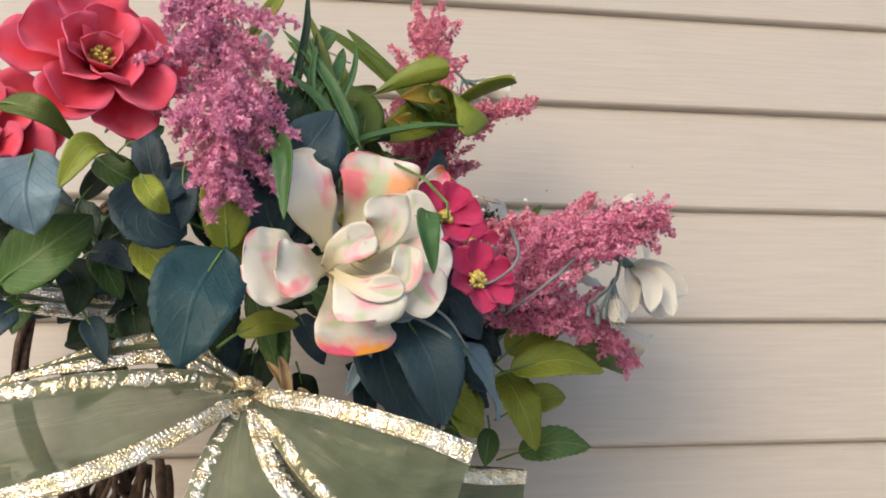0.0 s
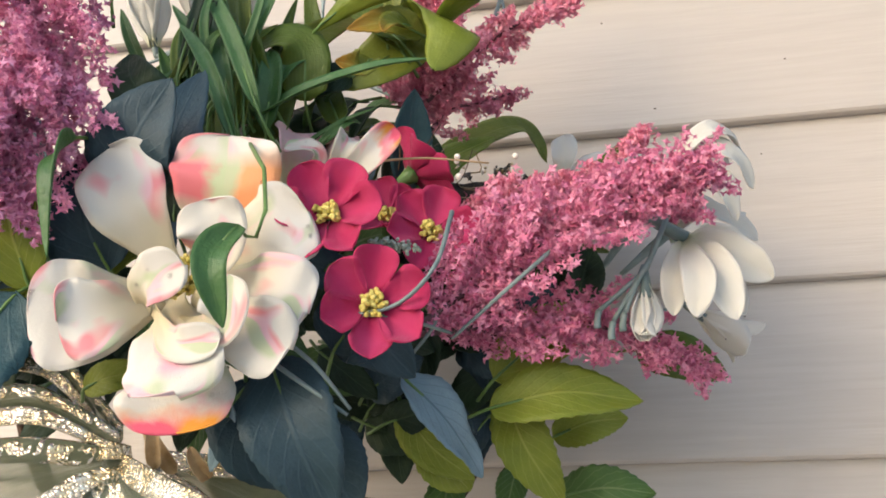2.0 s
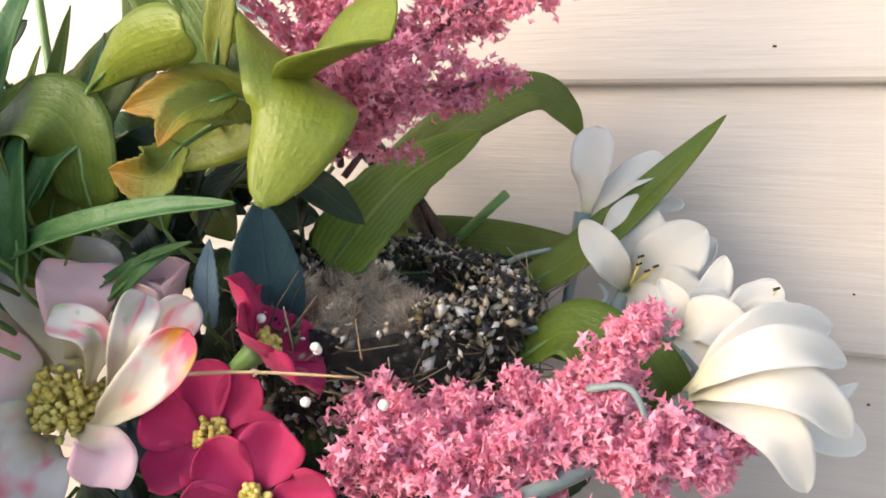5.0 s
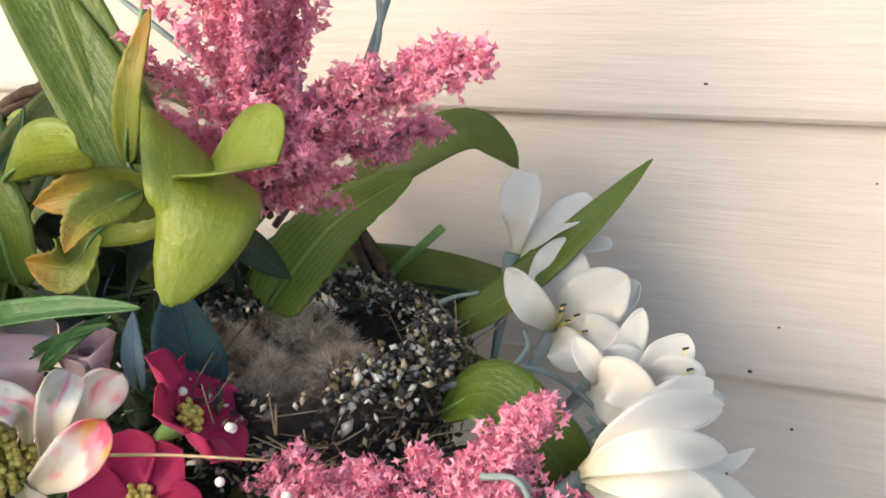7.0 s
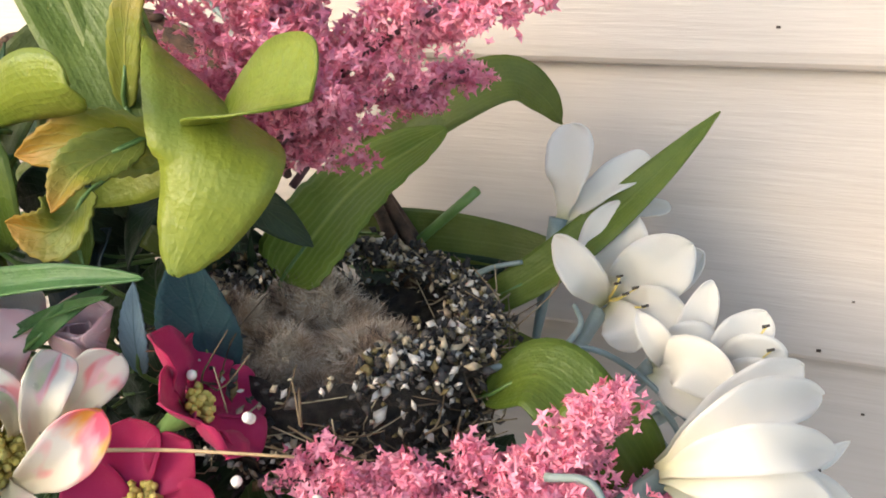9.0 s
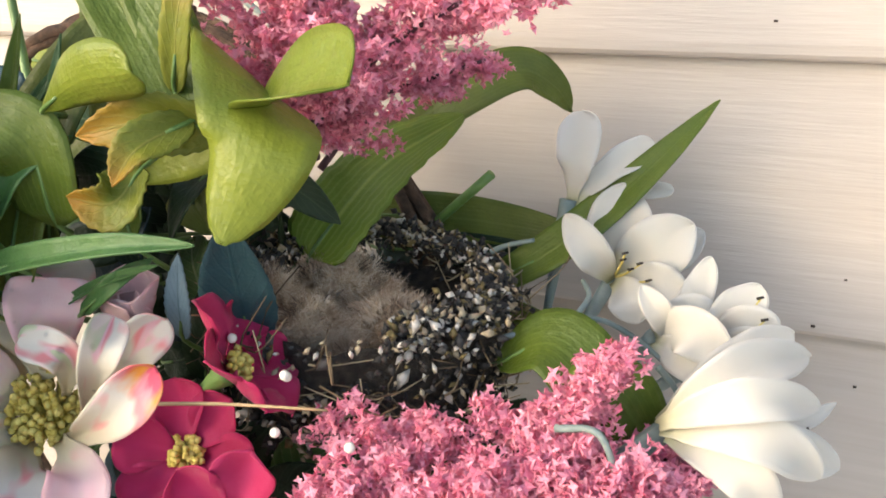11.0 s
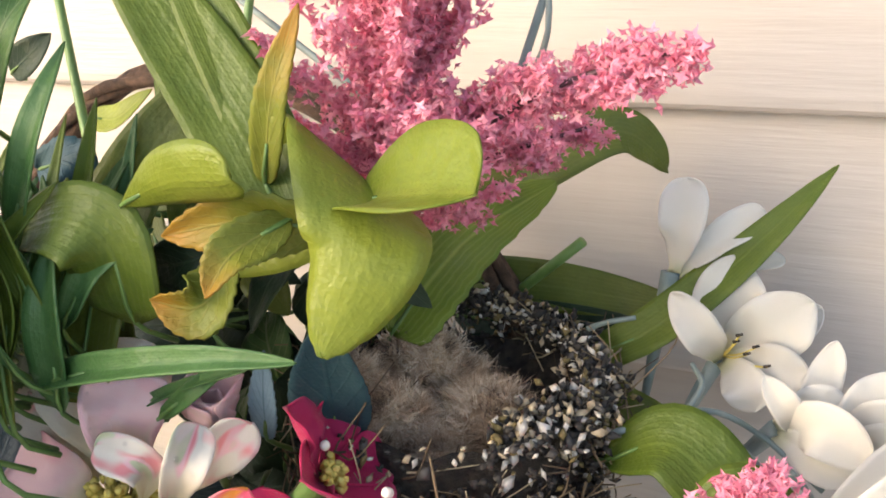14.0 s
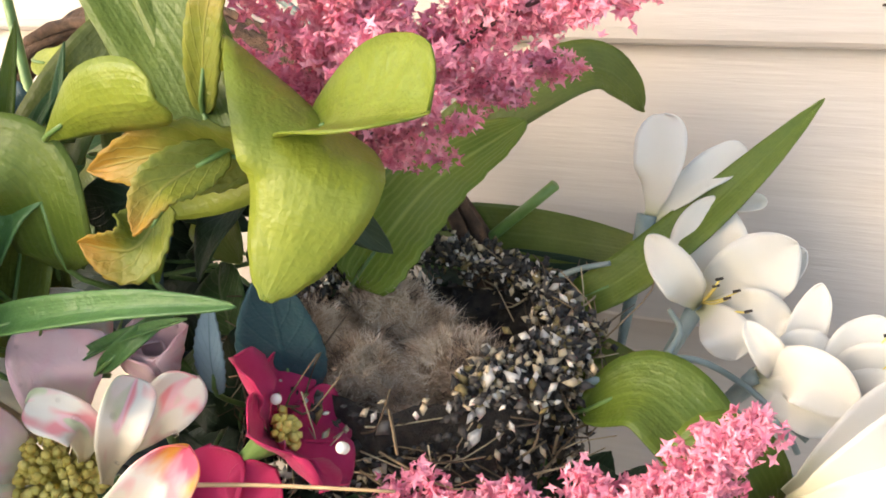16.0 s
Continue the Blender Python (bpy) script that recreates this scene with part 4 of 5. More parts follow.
for label, b0, t0, w0, m0 in (
        ("glossy upright blade of artificial grass", (0.4473, -0.2000, 1.5633), (0.4241, -0.1900, 1.6289), 0.008, "grass"),
        ("glossy upright blade of artificial grass", (0.4622, -0.2050, 1.5612), (0.4176, -0.1900, 1.6486), 0.008, "grass"),
        ("tall dark blade of artificial grass", (0.4490, -0.1900, 1.5636), (0.4327, -0.1700, 1.6786), 0.008, "bladedark"),
        ("glossy upright blade of artificial grass", (0.4556, -0.1800, 1.5820), (0.4206, -0.1750, 1.6511), 0.011, "blade"),
        ("narrow dark blade of grass", (0.4401, -0.1750, 1.6024), (0.4569, -0.1650, 1.6543), 0.008, "grass"),
        ("green grass blade bending over", (0.4339, -0.1700, 1.6384), (0.4485, -0.1650, 1.6672), 0.013, "green"),
        ("glossy green grass blade", (0.4559, -0.2150, 1.5451), (0.4202, -0.2000, 1.6115), 0.007, "grass"),
        ("pale green blade of grass", (0.4457, -0.1900, 1.5638), (0.4313, -0.1800, 1.6137), 0.007, "blade"),
        ("mid green blade of grass", (0.4554, -0.1800, 1.5654), (0.4543, -0.1750, 1.6069), 0.012, "grass"),
        ("green spear of artificial grass", (0.4769, -0.1650, 1.5597), (0.4928, -0.1550, 1.5737), 0.005, "grass"),
        ("long green blade of grass", (0.4438, -0.2000, 1.5457), (0.4370, -0.1800, 1.6447), 0.009, "bladedark"),
        ("tall thin dark blade of grass", (0.4218, -0.2000, 1.5876), (0.4332, -0.1800, 1.6886), 0.005, "dark"),
        ("olive blade of artificial grass", (0.4003, -0.2200, 1.6217), (0.4173, -0.2100, 1.6602), 0.009, "olive"),
        ("thin dark blade of grass", (0.4284, -0.2000, 1.5841), (0.4384, -0.1900, 1.6470), 0.004, "dark")):
    b1, t1 = Vector(b0), Vector(t0)
    mid = (b1 + t1) / 2 + Vector((0.004, -0.006, 0.003))
    leaf_thing("grass_blade", label, [b1 - (t1 - b1).normalized() * 0.004, mid, t1], w0, m0, group="grass blades", shape="lance", cup=0.22, normal=FACE, seed=len(bpy.data.objects), nv=14, nu=6)
rr = random.Random(21)
for k in range(60):
    b1 = Vector((rr.uniform(0.405, 0.458), rr.uniform(-0.195, -0.150), rr.uniform(1.562, 1.585)))
    t1 = b1 + Vector((rr.uniform(-0.022, 0.024), rr.uniform(-0.012, 0.02), rr.uniform(0.025, 0.062)))
    mid = (b1 + t1) / 2 + Vector((rr.uniform(-0.010, 0.010), rr.uniform(-0.010, 0.004), rr.uniform(0, 0.006)))
    leaf_thing("grass_blade", "short glossy blade of artificial grass", [b1, mid, t1], rr.uniform(0.004, 0.009), rr.choice(("grass", "grass", "green", "blade")), group="grass blades", shape="lance", cup=0.25, normal=FACE, seed=k, nv=12, nu=6)
# looped grass curls and stems
for p in ([(0.4345, -0.2000, 1.5652), (0.4517, -0.2000, 1.5926), (0.4345, -0.1900, 1.6120)], [(0.3949, -0.2300, 1.6169), (0.3897, -0.2300, 1.6415), (0.3998, -0.2200, 1.6641)], [(0.3179, -0.2400, 1.6341), (0.3045, -0.2300, 1.6588), (0.2928, -0.2200, 1.6801)]):
    tagged(rope("wire_tendril", p, 0.0008, 0.0006, "stem", n=5, steps=12), "thin dark green wire tendril", "tendril")
tagged(rope("green_twig", [(0.3749, -0.0850, 1.5838), (0.3613, -0.0770, 1.6207), (0.3489, -0.0700, 1.6664)], 0.0020, 0.0017, "stem", n=8), "smooth green plastic flower stem", "stem")
tagged(rope("green_twig", [(0.4533, -0.1000, 1.6043), (0.4424, -0.0800, 1.6398), (0.4409, -0.0700, 1.6669)], 0.0017, 0.0015, "stem", n=8), "smooth green plastic flower stem", "stem")
cut = rope("cut_stem", [(0.505, -0.031, 1.540), (0.548, -0.036, 1.579)], 0.0019, 0.0019, "stem", n=10, steps=4)
tagged(cut, "cut end of a bright green hollow stem", "stem")
for p in ([(0.5469, -0.2150, 1.5066), (0.5440, -0.2350, 1.4807), (0.5295, -0.2350, 1.4672), (0.5087, -0.2350, 1.4643)], [(0.4837, -0.2350, 1.4493), (0.5005, -0.2400, 1.4381), (0.5122, -0.2350, 1.4294)], [(0.4877, -0.2350, 1.4573), (0.5024, -0.2400, 1.4458), (0.5132, -0.2350, 1.4313)],
          [(0.5171, -0.2350, 1.4649), (0.5333, -0.2250, 1.4628), (0.5431, -0.2000, 1.4623)], [(0.5345, -0.2000, 1.4785), (0.5365, -0.2000, 1.4671), (0.5240, -0.1950, 1.4530)], [(0.5867, -0.2100, 1.4927), (0.5674, -0.2150, 1.4754), (0.5431, -0.2000, 1.4601)]):
    tagged(rope("wire_tendril", p, 0.0010, 0.0007, "greystem", n=5, steps=14), "thin blue grey curling stem", "tendril")

L("small mottled leaf on the vine", [(0.3359, -0.0500, 1.6146), (0.3555, -0.0550, 1.6151), (0.3717, -0.0500, 1.6269)], 0.012, "olive", serr=0.05, normal=(0, -0.8, 0.5))
L("dusty blue serrated leaf", [(0.3861, -0.1200, 1.6088), (0.4056, -0.1250, 1.6131), (0.4130, -0.1200, 1.6043)], 0.018, "teal", serr=0.12, ruffle=0.1, normal=(0.2, -0.8, 0.5))
L("dark green leaf by the siding", [(0.3041, -0.0600, 1.6324), (0.3219, -0.0650, 1.6402), (0.3309, -0.0600, 1.6489)], 0.014, "dark")
for p in ([(0.4367, -0.0700, 1.7152), (0.4499, -0.0720, 1.7134), (0.4681, -0.0750, 1.7017)], [(0.4500, -0.0720, 1.7128), (0.4423, -0.0700, 1.7217), (0.4358, -0.0700, 1.7288)], [(0.4374, -0.0700, 1.7048), (0.4437, -0.0720, 1.6942), (0.4455, -0.0750, 1.6784)], [(0.4465, -0.0700, 1.7034), (0.4451, -0.0720, 1.6954), (0.4454, -0.0750, 1.6840)],
          [(0.3100, -0.0650, 1.6643), (0.3337, -0.0650, 1.6707), (0.3657, -0.0600, 1.6833), (0.4100, -0.0620, 1.6758)], [(0.5456, -0.0900, 1.6905), (0.5532, -0.0950, 1.6766), (0.5569, -0.1000, 1.6519), (0.5455, -0.1000, 1.6324)], [(0.5541, -0.0900, 1.6802), (0.5585, -0.0800, 1.6871), (0.5633, -0.0700, 1.6928)],
          [(0.5778, -0.1000, 1.5430), (0.5987, -0.0850, 1.5476), (0.6141, -0.0800, 1.5416), (0.6333, -0.0850, 1.5300)], [(0.5951, -0.0850, 1.5461), (0.5975, -0.0750, 1.5508), (0.5926, -0.0650, 1.5527)], [(0.6001, -0.0900, 1.5487), (0.6149, -0.0900, 1.5381), (0.6313, -0.1000, 1.5271)],
          [(0.5578, -0.0600, 1.5569), (0.5642, -0.0600, 1.5602), (0.5729, -0.0580, 1.5624)], [(0.6110, -0.1500, 1.5440), (0.6220, -0.1520, 1.5460), (0.6280, -0.1540, 1.5360)], [(0.6254, -0.1000, 1.5423), (0.6298, -0.1000, 1.5377), (0.6317, -0.1000, 1.5345)]):
    tagged(rope("lily_twig", p, 0.0011, 0.0008, "greystem", n=6, steps=14), "thin grey green lily twig", "twig", "lily twigs")

# ---- flowers ----
CREAM = [
    ([(0.4440, -0.2340, 1.4760), (0.4210, -0.2500, 1.4680), (0.4020, -0.2600, 1.4660)], 0.0402, "magnolia", 0.05, "spoon"),
    ([(0.4430, -0.2400, 1.4740), (0.4290, -0.2580, 1.4650), (0.4170, -0.2640, 1.4620)], 0.0294, "magnolia", 0.06, "spoon"),
    ([(0.4440, -0.2340, 1.4850), (0.4330, -0.2480, 1.5060), (0.4230, -0.2500, 1.5310)], 0.0329, "magnolia", 0.08, "spoon"),
    ([(0.4530, -0.2320, 1.4880), (0.4670, -0.2460, 1.5110), (0.4700, -0.2480, 1.5320)], 0.0421, "magnolia_patch", 0.07, "spoon"),
    ([(0.4530, -0.2320, 1.4880), (0.4840, -0.2440, 1.4940), (0.4990, -0.2440, 1.5020)], 0.0327, "magnolia", 0.06, "spoon"),
    ([(0.4530, -0.2340, 1.4810), (0.4850, -0.2480, 1.4710), (0.5020, -0.2500, 1.4630)], 0.0332, "magnolia", 0.06, "spoon"),
    ([(0.4550, -0.2400, 1.4740), (0.4820, -0.2540, 1.4580), (0.4980, -0.2560, 1.4500)], 0.0276, "magnolia", 0.07, "spoon"),
    ([(0.4480, -0.2360, 1.4700), (0.4540, -0.2460, 1.4440), (0.4560, -0.2480, 1.4240)], 0.0406, "magnolia_tip", 0.05, "spoon"),
    ([(0.4480, -0.2420, 1.4740), (0.4590, -0.2600, 1.4520), (0.4640, -0.2660, 1.4350)], 0.0357, "magnolia_blush", 0.05, "spoon"),
    ([(0.4570, -0.2420, 1.4760), (0.4710, -0.2580, 1.4880), (0.4690, -0.2640, 1.5020)], 0.0244, "magnolia", 0.14, "spoon"),
    ([(0.4410, -0.2480, 1.4690), (0.4490, -0.2640, 1.4730), (0.4650, -0.2680, 1.4780)], 0.0180, "magnolia", 0.16, "spoon"),
    ([(0.4540, -0.2500, 1.4630), (0.4760, -0.2640, 1.4570), (0.4810, -0.2660, 1.4740)], 0.0164, "magnolia", 0.18, "spoon"),
    ([(0.4440, -0.2480, 1.4680), (0.4600, -0.2620, 1.4530), (0.4780, -0.2660, 1.4530)], 0.0130, "magnolia", 0.18, "spoon"),
]
free_flower("magnolia_flower", "large cream magnolia flower with pink and orange patches", CREAM, (0.15, -0.98, -0.1), heart=((0.455, -0.246, 1.475), (0.2, -0.95, 0.1)), stamens=(70, 0.014, 0.55, 0.0006), throat=[(0.452, -0.195, 1.478), (0.453, -0.228, 1.476)], seed=3)
CUP = [
    ([(0.4550, -0.1640, 1.5330), (0.4490, -0.1600, 1.5530), (0.4470, -0.1600, 1.5730)], 0.0368, "magnolia", 0.14, "spoon"),
    ([(0.4590, -0.1660, 1.5380), (0.4660, -0.1710, 1.5570), (0.4630, -0.1660, 1.5670)], 0.0224, "magnolia_pink", 0.22, "spoon"),
    ([(0.4450, -0.1640, 1.5310), (0.4360, -0.1640, 1.5470), (0.4310, -0.1640, 1.5630)], 0.0260, "magnolia", 0.16, "spoon"),
    ([(0.4470, -0.1680, 1.5260), (0.4430, -0.1760, 1.5340), (0.4230, -0.1740, 1.5350)], 0.0251, "magnolia_pink", 0.18, "spoon"),
    ([(0.4640, -0.1660, 1.5300), (0.4790, -0.1780, 1.5500), (0.4650, -0.1800, 1.5540)], 0.0108, "magnolia", 0.25, "spoon"),
    ([(0.4730, -0.1680, 1.5270), (0.4910, -0.1780, 1.5510), (0.4910, -0.1700, 1.5610)], 0.0113, "magnolia", 0.25, "spoon"),
    ([(0.4670, -0.1600, 1.5260), (0.4880, -0.1620, 1.5470), (0.4980, -0.1580, 1.5570)], 0.0137, "magnolia", 0.15, "spoon"),
    ([(0.4670, -0.1700, 1.5180), (0.5010, -0.1860, 1.5400), (0.5170, -0.1840, 1.5570)], 0.0139, "magnolia_tip", 0.25, "spoon"),
    ([(0.4630, -0.1700, 1.5170), (0.4920, -0.1900, 1.5230), (0.4940, -0.1960, 1.5160)], 0.0164, "magnolia_pink", 0.20, "spoon"),
    ([(0.4510, -0.1700, 1.5140), (0.4640, -0.1880, 1.5140), (0.4640, -0.1940, 1.5030)], 0.0207, "magnolia", 0.20, "spoon"),
    ([(0.4470, -0.1680, 1.5180), (0.4510, -0.1840, 1.5200), (0.4370, -0.1860, 1.5080)], 0.0196, "magnolia", 0.20, "spoon"),
]
free_flower("magnolia_flower", "cream magnolia flower facing upwards with pink patches", CUP, (0.70, -0.60, 0.38), heart=((0.453, -0.163, 1.520), (0.5, -0.6, 0.6)), stamens=(190, 0.0125, 0.95, 0.0008), throat=[(0.448, -0.135, 1.505), (0.451, -0.160, 1.522)], seed=15)
flower("magnolia_bud", "half open cream flower with pale pink rims", (0.482, -0.154, 1.548), (0.15, -0.25, 0.95),
       [(4, 0.019, 0.016, 62, 84, 0.4, 15, "spoon"), (2, 0.015, 0.013, 75, 95, 0.4, 60, "spoon")], "magnolia_pink", stamens=None, seed=8, calyx=0.02)
SMALL = [(6, 0.0195, 0.0165, 10, 30, 0.30, 0, "spoon")]
for i, (p, ax) in enumerate((((0.504, -0.234, 1.502), (0.1, -0.95, 0.15)), ((0.520, -0.232, 1.468), (0.25, -0.9, 0.1)), ((0.509, -0.166, 1.521), (0.3, -0.75, 0.55)),
                             ((0.530, -0.175, 1.510), (0.4, -0.85, 0.25)), ((0.5185, -0.157, 1.545), (0.72, 0.30, 0.58)))):
    flower("small_flower", "small magenta silk flower with yellow stamens", p, ax, SMALL, "magenta", "magenta flowers", (42, 0.0048, 1.1, 0.0006), seed=20 + i, spin=i * 23, calyx=0.012)
RED = [(6, 0.041, 0.032, 2, 6, 0.22, 0, "spoon"), (5, 0.038, 0.031, 22, 18, 0.28, 30, "spoon"), (5, 0.030, 0.026, 42, 40, 0.35, 10, "spoon"), (3, 0.020, 0.018, 60, 62, 0.35, 50, "spoon")]
for i, (p, ax) in enumerate((((0.327, -0.262, 1.569), (0.35, -0.9, 0.1)), ((0.272, -0.248, 1.532), (0.2, -0.95, 0.1)))):
    flower("red_flower", "large crimson silk flower with pink rims", p, ax, RED, "red", "red flowers", (40, 0.011, 0.7, 0.0006), seed=40 + i, spin=i * 20, calyx=0.02)

plume("dense mauve pink flower plume hanging down", [(0.3807, -0.2350, 1.6582), (0.3846, -0.2550, 1.5947), (0.3899, -0.2620, 1.5465), (0.3927, -0.2620, 1.5072)], 0.038, 90, 140, "mauve", 1, droop=0.5, taper=0.55, size=0.0021)
plume("pink flower plume lying towards the lilies", [(0.5261, -0.2000, 1.4635), (0.5621, -0.2000, 1.4858), (0.6033, -0.2000, 1.5075), (0.6425, -0.1970, 1.5220)], 0.029, 84, 105, "pink", 2, taper=0.75, size=0.0019)
plume("pink flower plume under the lilies", [(0.5252, -0.1800, 1.4661), (0.5675, -0.1800, 1.4686), (0.6026, -0.1650, 1.4671), (0.6437, -0.1200, 1.4497)], 0.022, 44, 80, "pink", 3, taper=0.8, size=0.0020)
plume("airy rose pink flower plume standing against the siding", [(0.508, -0.092, 1.592), (0.513, -0.106, 1.616), (0.518, -0.118, 1.645), (0.524, -0.128, 1.700)], 0.032, 90, 110, "coral", 4, size=0.0020, taper=0.35, lead=0.5)
plume("rose pink flower sprigs reaching outwards", [(0.515, -0.105, 1.605), (0.540, -0.105, 1.628), (0.566, -0.110, 1.642), (0.594, -0.112, 1.650)], 0.012, 26, 70, "coral", 5, size=0.0020, taper=0.8)
plume("rose pink flower sprigs over the strap leaf", [(0.508, -0.09, 1.588), (0.5229, -0.0800, 1.6101), (0.5379, -0.0700, 1.6166), (0.559, -0.066, 1.624)], 0.013, 18, 70, "coral", 6, size=0.0018, taper=0.7)
plume("rose pink flower sprigs in front of the nest", [(0.5350, -0.1520, 1.5250), (0.5670, -0.1470, 1.5300), (0.5970, -0.1430, 1.5370), (0.6140, -0.1410, 1.5460), (0.6230, -0.1390, 1.5610)], 0.0080, 46, 48, "coral", 7, size=0.0019, taper=0.85)
plume("pink flower sprigs below the nest", [(0.5440, -0.1670, 1.5150), (0.5750, -0.1630, 1.5260), (0.6090, -0.1560, 1.5310), (0.6370, -0.1500, 1.5330)], 0.013, 60, 75, "coral", 8, size=0.0020, taper=0.5)
plume("pink flower sprigs under the lily", [(0.575, -0.165, 1.512), (0.600, -0.150, 1.522), (0.6260, -0.1350, 1.5280), (0.6390, -0.1250, 1.5300)], 0.010, 30, 60, "pink", 9, size=0.0019, taper=0.6)

LILY_TALL = [
    ([(0.5810, -0.0420, 1.5730), (0.5830, -0.0450, 1.5880), (0.5830, -0.0400, 1.6050)], 0.0154, "lily", 0.07, "spoon"),
    ([(0.5820, -0.0420, 1.5730), (0.5910, -0.0400, 1.5830), (0.6060, -0.0300, 1.5940)], 0.0117, "lily", 0.12, "spoon"),
    ([(0.5830, -0.0360, 1.5720), (0.5980, -0.0280, 1.5750), (0.6130, -0.0260, 1.5770)], 0.0063, "lily", 0.14, "spoon"),
]
lily_tall = free_flower("white_lily", "white silk lily beside the siding", LILY_TALL, (-0.10, -0.80, 0.50), "white lilies", throat=[(0.575, -0.050, 1.530), (0.580, -0.043, 1.574)], seed=50)
LILY_OPEN = [
    ([(0.5980, -0.0440, 1.5480), (0.5990, -0.0460, 1.5650), (0.5990, -0.0400, 1.5810)], 0.0225, "lily", 0.09, "tepal"),
    ([(0.5990, -0.0440, 1.5480), (0.6120, -0.0500, 1.5610), (0.6240, -0.0460, 1.5710)], 0.0216, "lily", 0.09, "tepal"),
    ([(0.5990, -0.0400, 1.5470), (0.6140, -0.0400, 1.5570), (0.6260, -0.0360, 1.5660)], 0.0156, "lily", 0.08, "tepal"),
    ([(0.6000, -0.0460, 1.5480), (0.6140, -0.0560, 1.5510), (0.6250, -0.0560, 1.5520)], 0.0160, "lily", 0.10, "tepal"),
    ([(0.5990, -0.0480, 1.5480), (0.6080, -0.0640, 1.5480), (0.6120, -0.0660, 1.5410)], 0.0139, "lily", 0.10, "tepal"),
    ([(0.5980, -0.0480, 1.5480), (0.5940, -0.0620, 1.5620), (0.5840, -0.0600, 1.5730)], 0.0124, "lily", 0.12, "tepal"),
]
lily_open = free_flower("white_lily", "open white silk lily with dark anthers", LILY_OPEN, (0.21, -0.93, 0.30), "white lilies", throat=[(0.585, -0.060, 1.520), (0.598, -0.044, 1.549)], seed=51)
LILY_SIDE = [
    ([(0.6240, -0.0720, 1.5400), (0.6220, -0.0820, 1.5510), (0.6150, -0.0800, 1.5590)], 0.0086, "lily", 0.14, "tepal"),
    ([(0.6240, -0.0680, 1.5390), (0.6290, -0.0660, 1.5510), (0.6320, -0.0580, 1.5640)], 0.0105, "lily", 0.12, "tepal"),
    ([(0.6190, -0.0720, 1.5400), (0.6310, -0.0860, 1.5490), (0.6440, -0.0880, 1.5420)], 0.0152, "lily", 0.17, "tepal"),
    ([(0.6190, -0.0740, 1.5390), (0.6300, -0.0860, 1.5400), (0.6410, -0.0860, 1.5350)], 0.0116, "lily", 0.14, "tepal"),
    ([(0.6210, -0.0700, 1.5400), (0.6290, -0.0740, 1.5490), (0.6380, -0.0700, 1.5470)], 0.0138, "lily", 0.12, "tepal"),
]
lily_side = free_flower("white_lily", "white silk lily seen from the side", LILY_SIDE, (0.13, -0.92, 0.37), "white lilies", throat=[(0.600, -0.070, 1.515), (0.619, -0.072, 1.540)], seed=52)
LILY_OUTER = [
    ([(0.6370, -0.0660, 1.5350), (0.6420, -0.0700, 1.5490), (0.6480, -0.0620, 1.5580)], 0.0150, "lily", 0.11, "tepal"),
    ([(0.6370, -0.0660, 1.5340), (0.6460, -0.0740, 1.5460), (0.6560, -0.0700, 1.5430)], 0.0175, "lily", 0.12, "tepal"),
    ([(0.6380, -0.0660, 1.5330), (0.6480, -0.0780, 1.5420), (0.6580, -0.0780, 1.5370)], 0.0153, "lily", 0.12, "tepal"),
    ([(0.6370, -0.0600, 1.5310), (0.6480, -0.0560, 1.5310), (0.6590, -0.0480, 1.5320)], 0.0125, "lily", 0.12, "tepal"),
]
lily_outer = free_flower("white_lily", "white silk lily near the siding", LILY_OUTER, (0.06, -0.93, 0.37), "white lilies", throat=[(0.610, -0.070, 1.512), (0.637, -0.064, 1.535)], seed=53)
LILY_BELL = [
    ([(0.6320, -0.1300, 1.5390), (0.6450, -0.1340, 1.5540), (0.6550, -0.1240, 1.5590), (0.6650, -0.1060, 1.5550)], 0.0126, "lily", 0.14, "tepal"),
    ([(0.6310, -0.1220, 1.5360), (0.6430, -0.1140, 1.5480), (0.6520, -0.1000, 1.5520), (0.6600, -0.0880, 1.5540)], 0.0125, "lily", 0.14, "tepal"),
    ([(0.6330, -0.1340, 1.5420), (0.6480, -0.1460, 1.5560), (0.6590, -0.1420, 1.5580), (0.6690, -0.1260, 1.5510)], 0.0103, "lily", 0.16, "tepal"),
    ([(0.6330, -0.1320, 1.5400), (0.6500, -0.1440, 1.5490), (0.6620, -0.1420, 1.5470), (0.6710, -0.1300, 1.5340)], 0.0123, "lily", 0.14, "tepal"),
    ([(0.6320, -0.1300, 1.5380), (0.6470, -0.1380, 1.5390), (0.6570, -0.1400, 1.5340), (0.6620, -0.1320, 1.5190)], 0.0121, "lily", 0.14, "tepal"),
    ([(0.6320, -0.1220, 1.5360), (0.6500, -0.1080, 1.5370), (0.6650, -0.0960, 1.5320), (0.6730, -0.0880, 1.5350)], 0.0068, "lily", 0.20, "lance"),
    ([(0.6320, -0.1220, 1.5350), (0.6510, -0.1120, 1.5320), (0.6650, -0.1040, 1.5260), (0.6760, -0.0960, 1.5190)], 0.0139, "lily", 0.12, "tepal"),
]
lily_bell = free_flower("white_lily", "large white silk lily pointing away to the side", LILY_BELL, (0.06, -0.88, 0.47), "white lilies", throat=[(0.570, -0.170, 1.510), (0.605, -0.165, 1.523), (0.634, -0.128, 1.538)], seed=54)
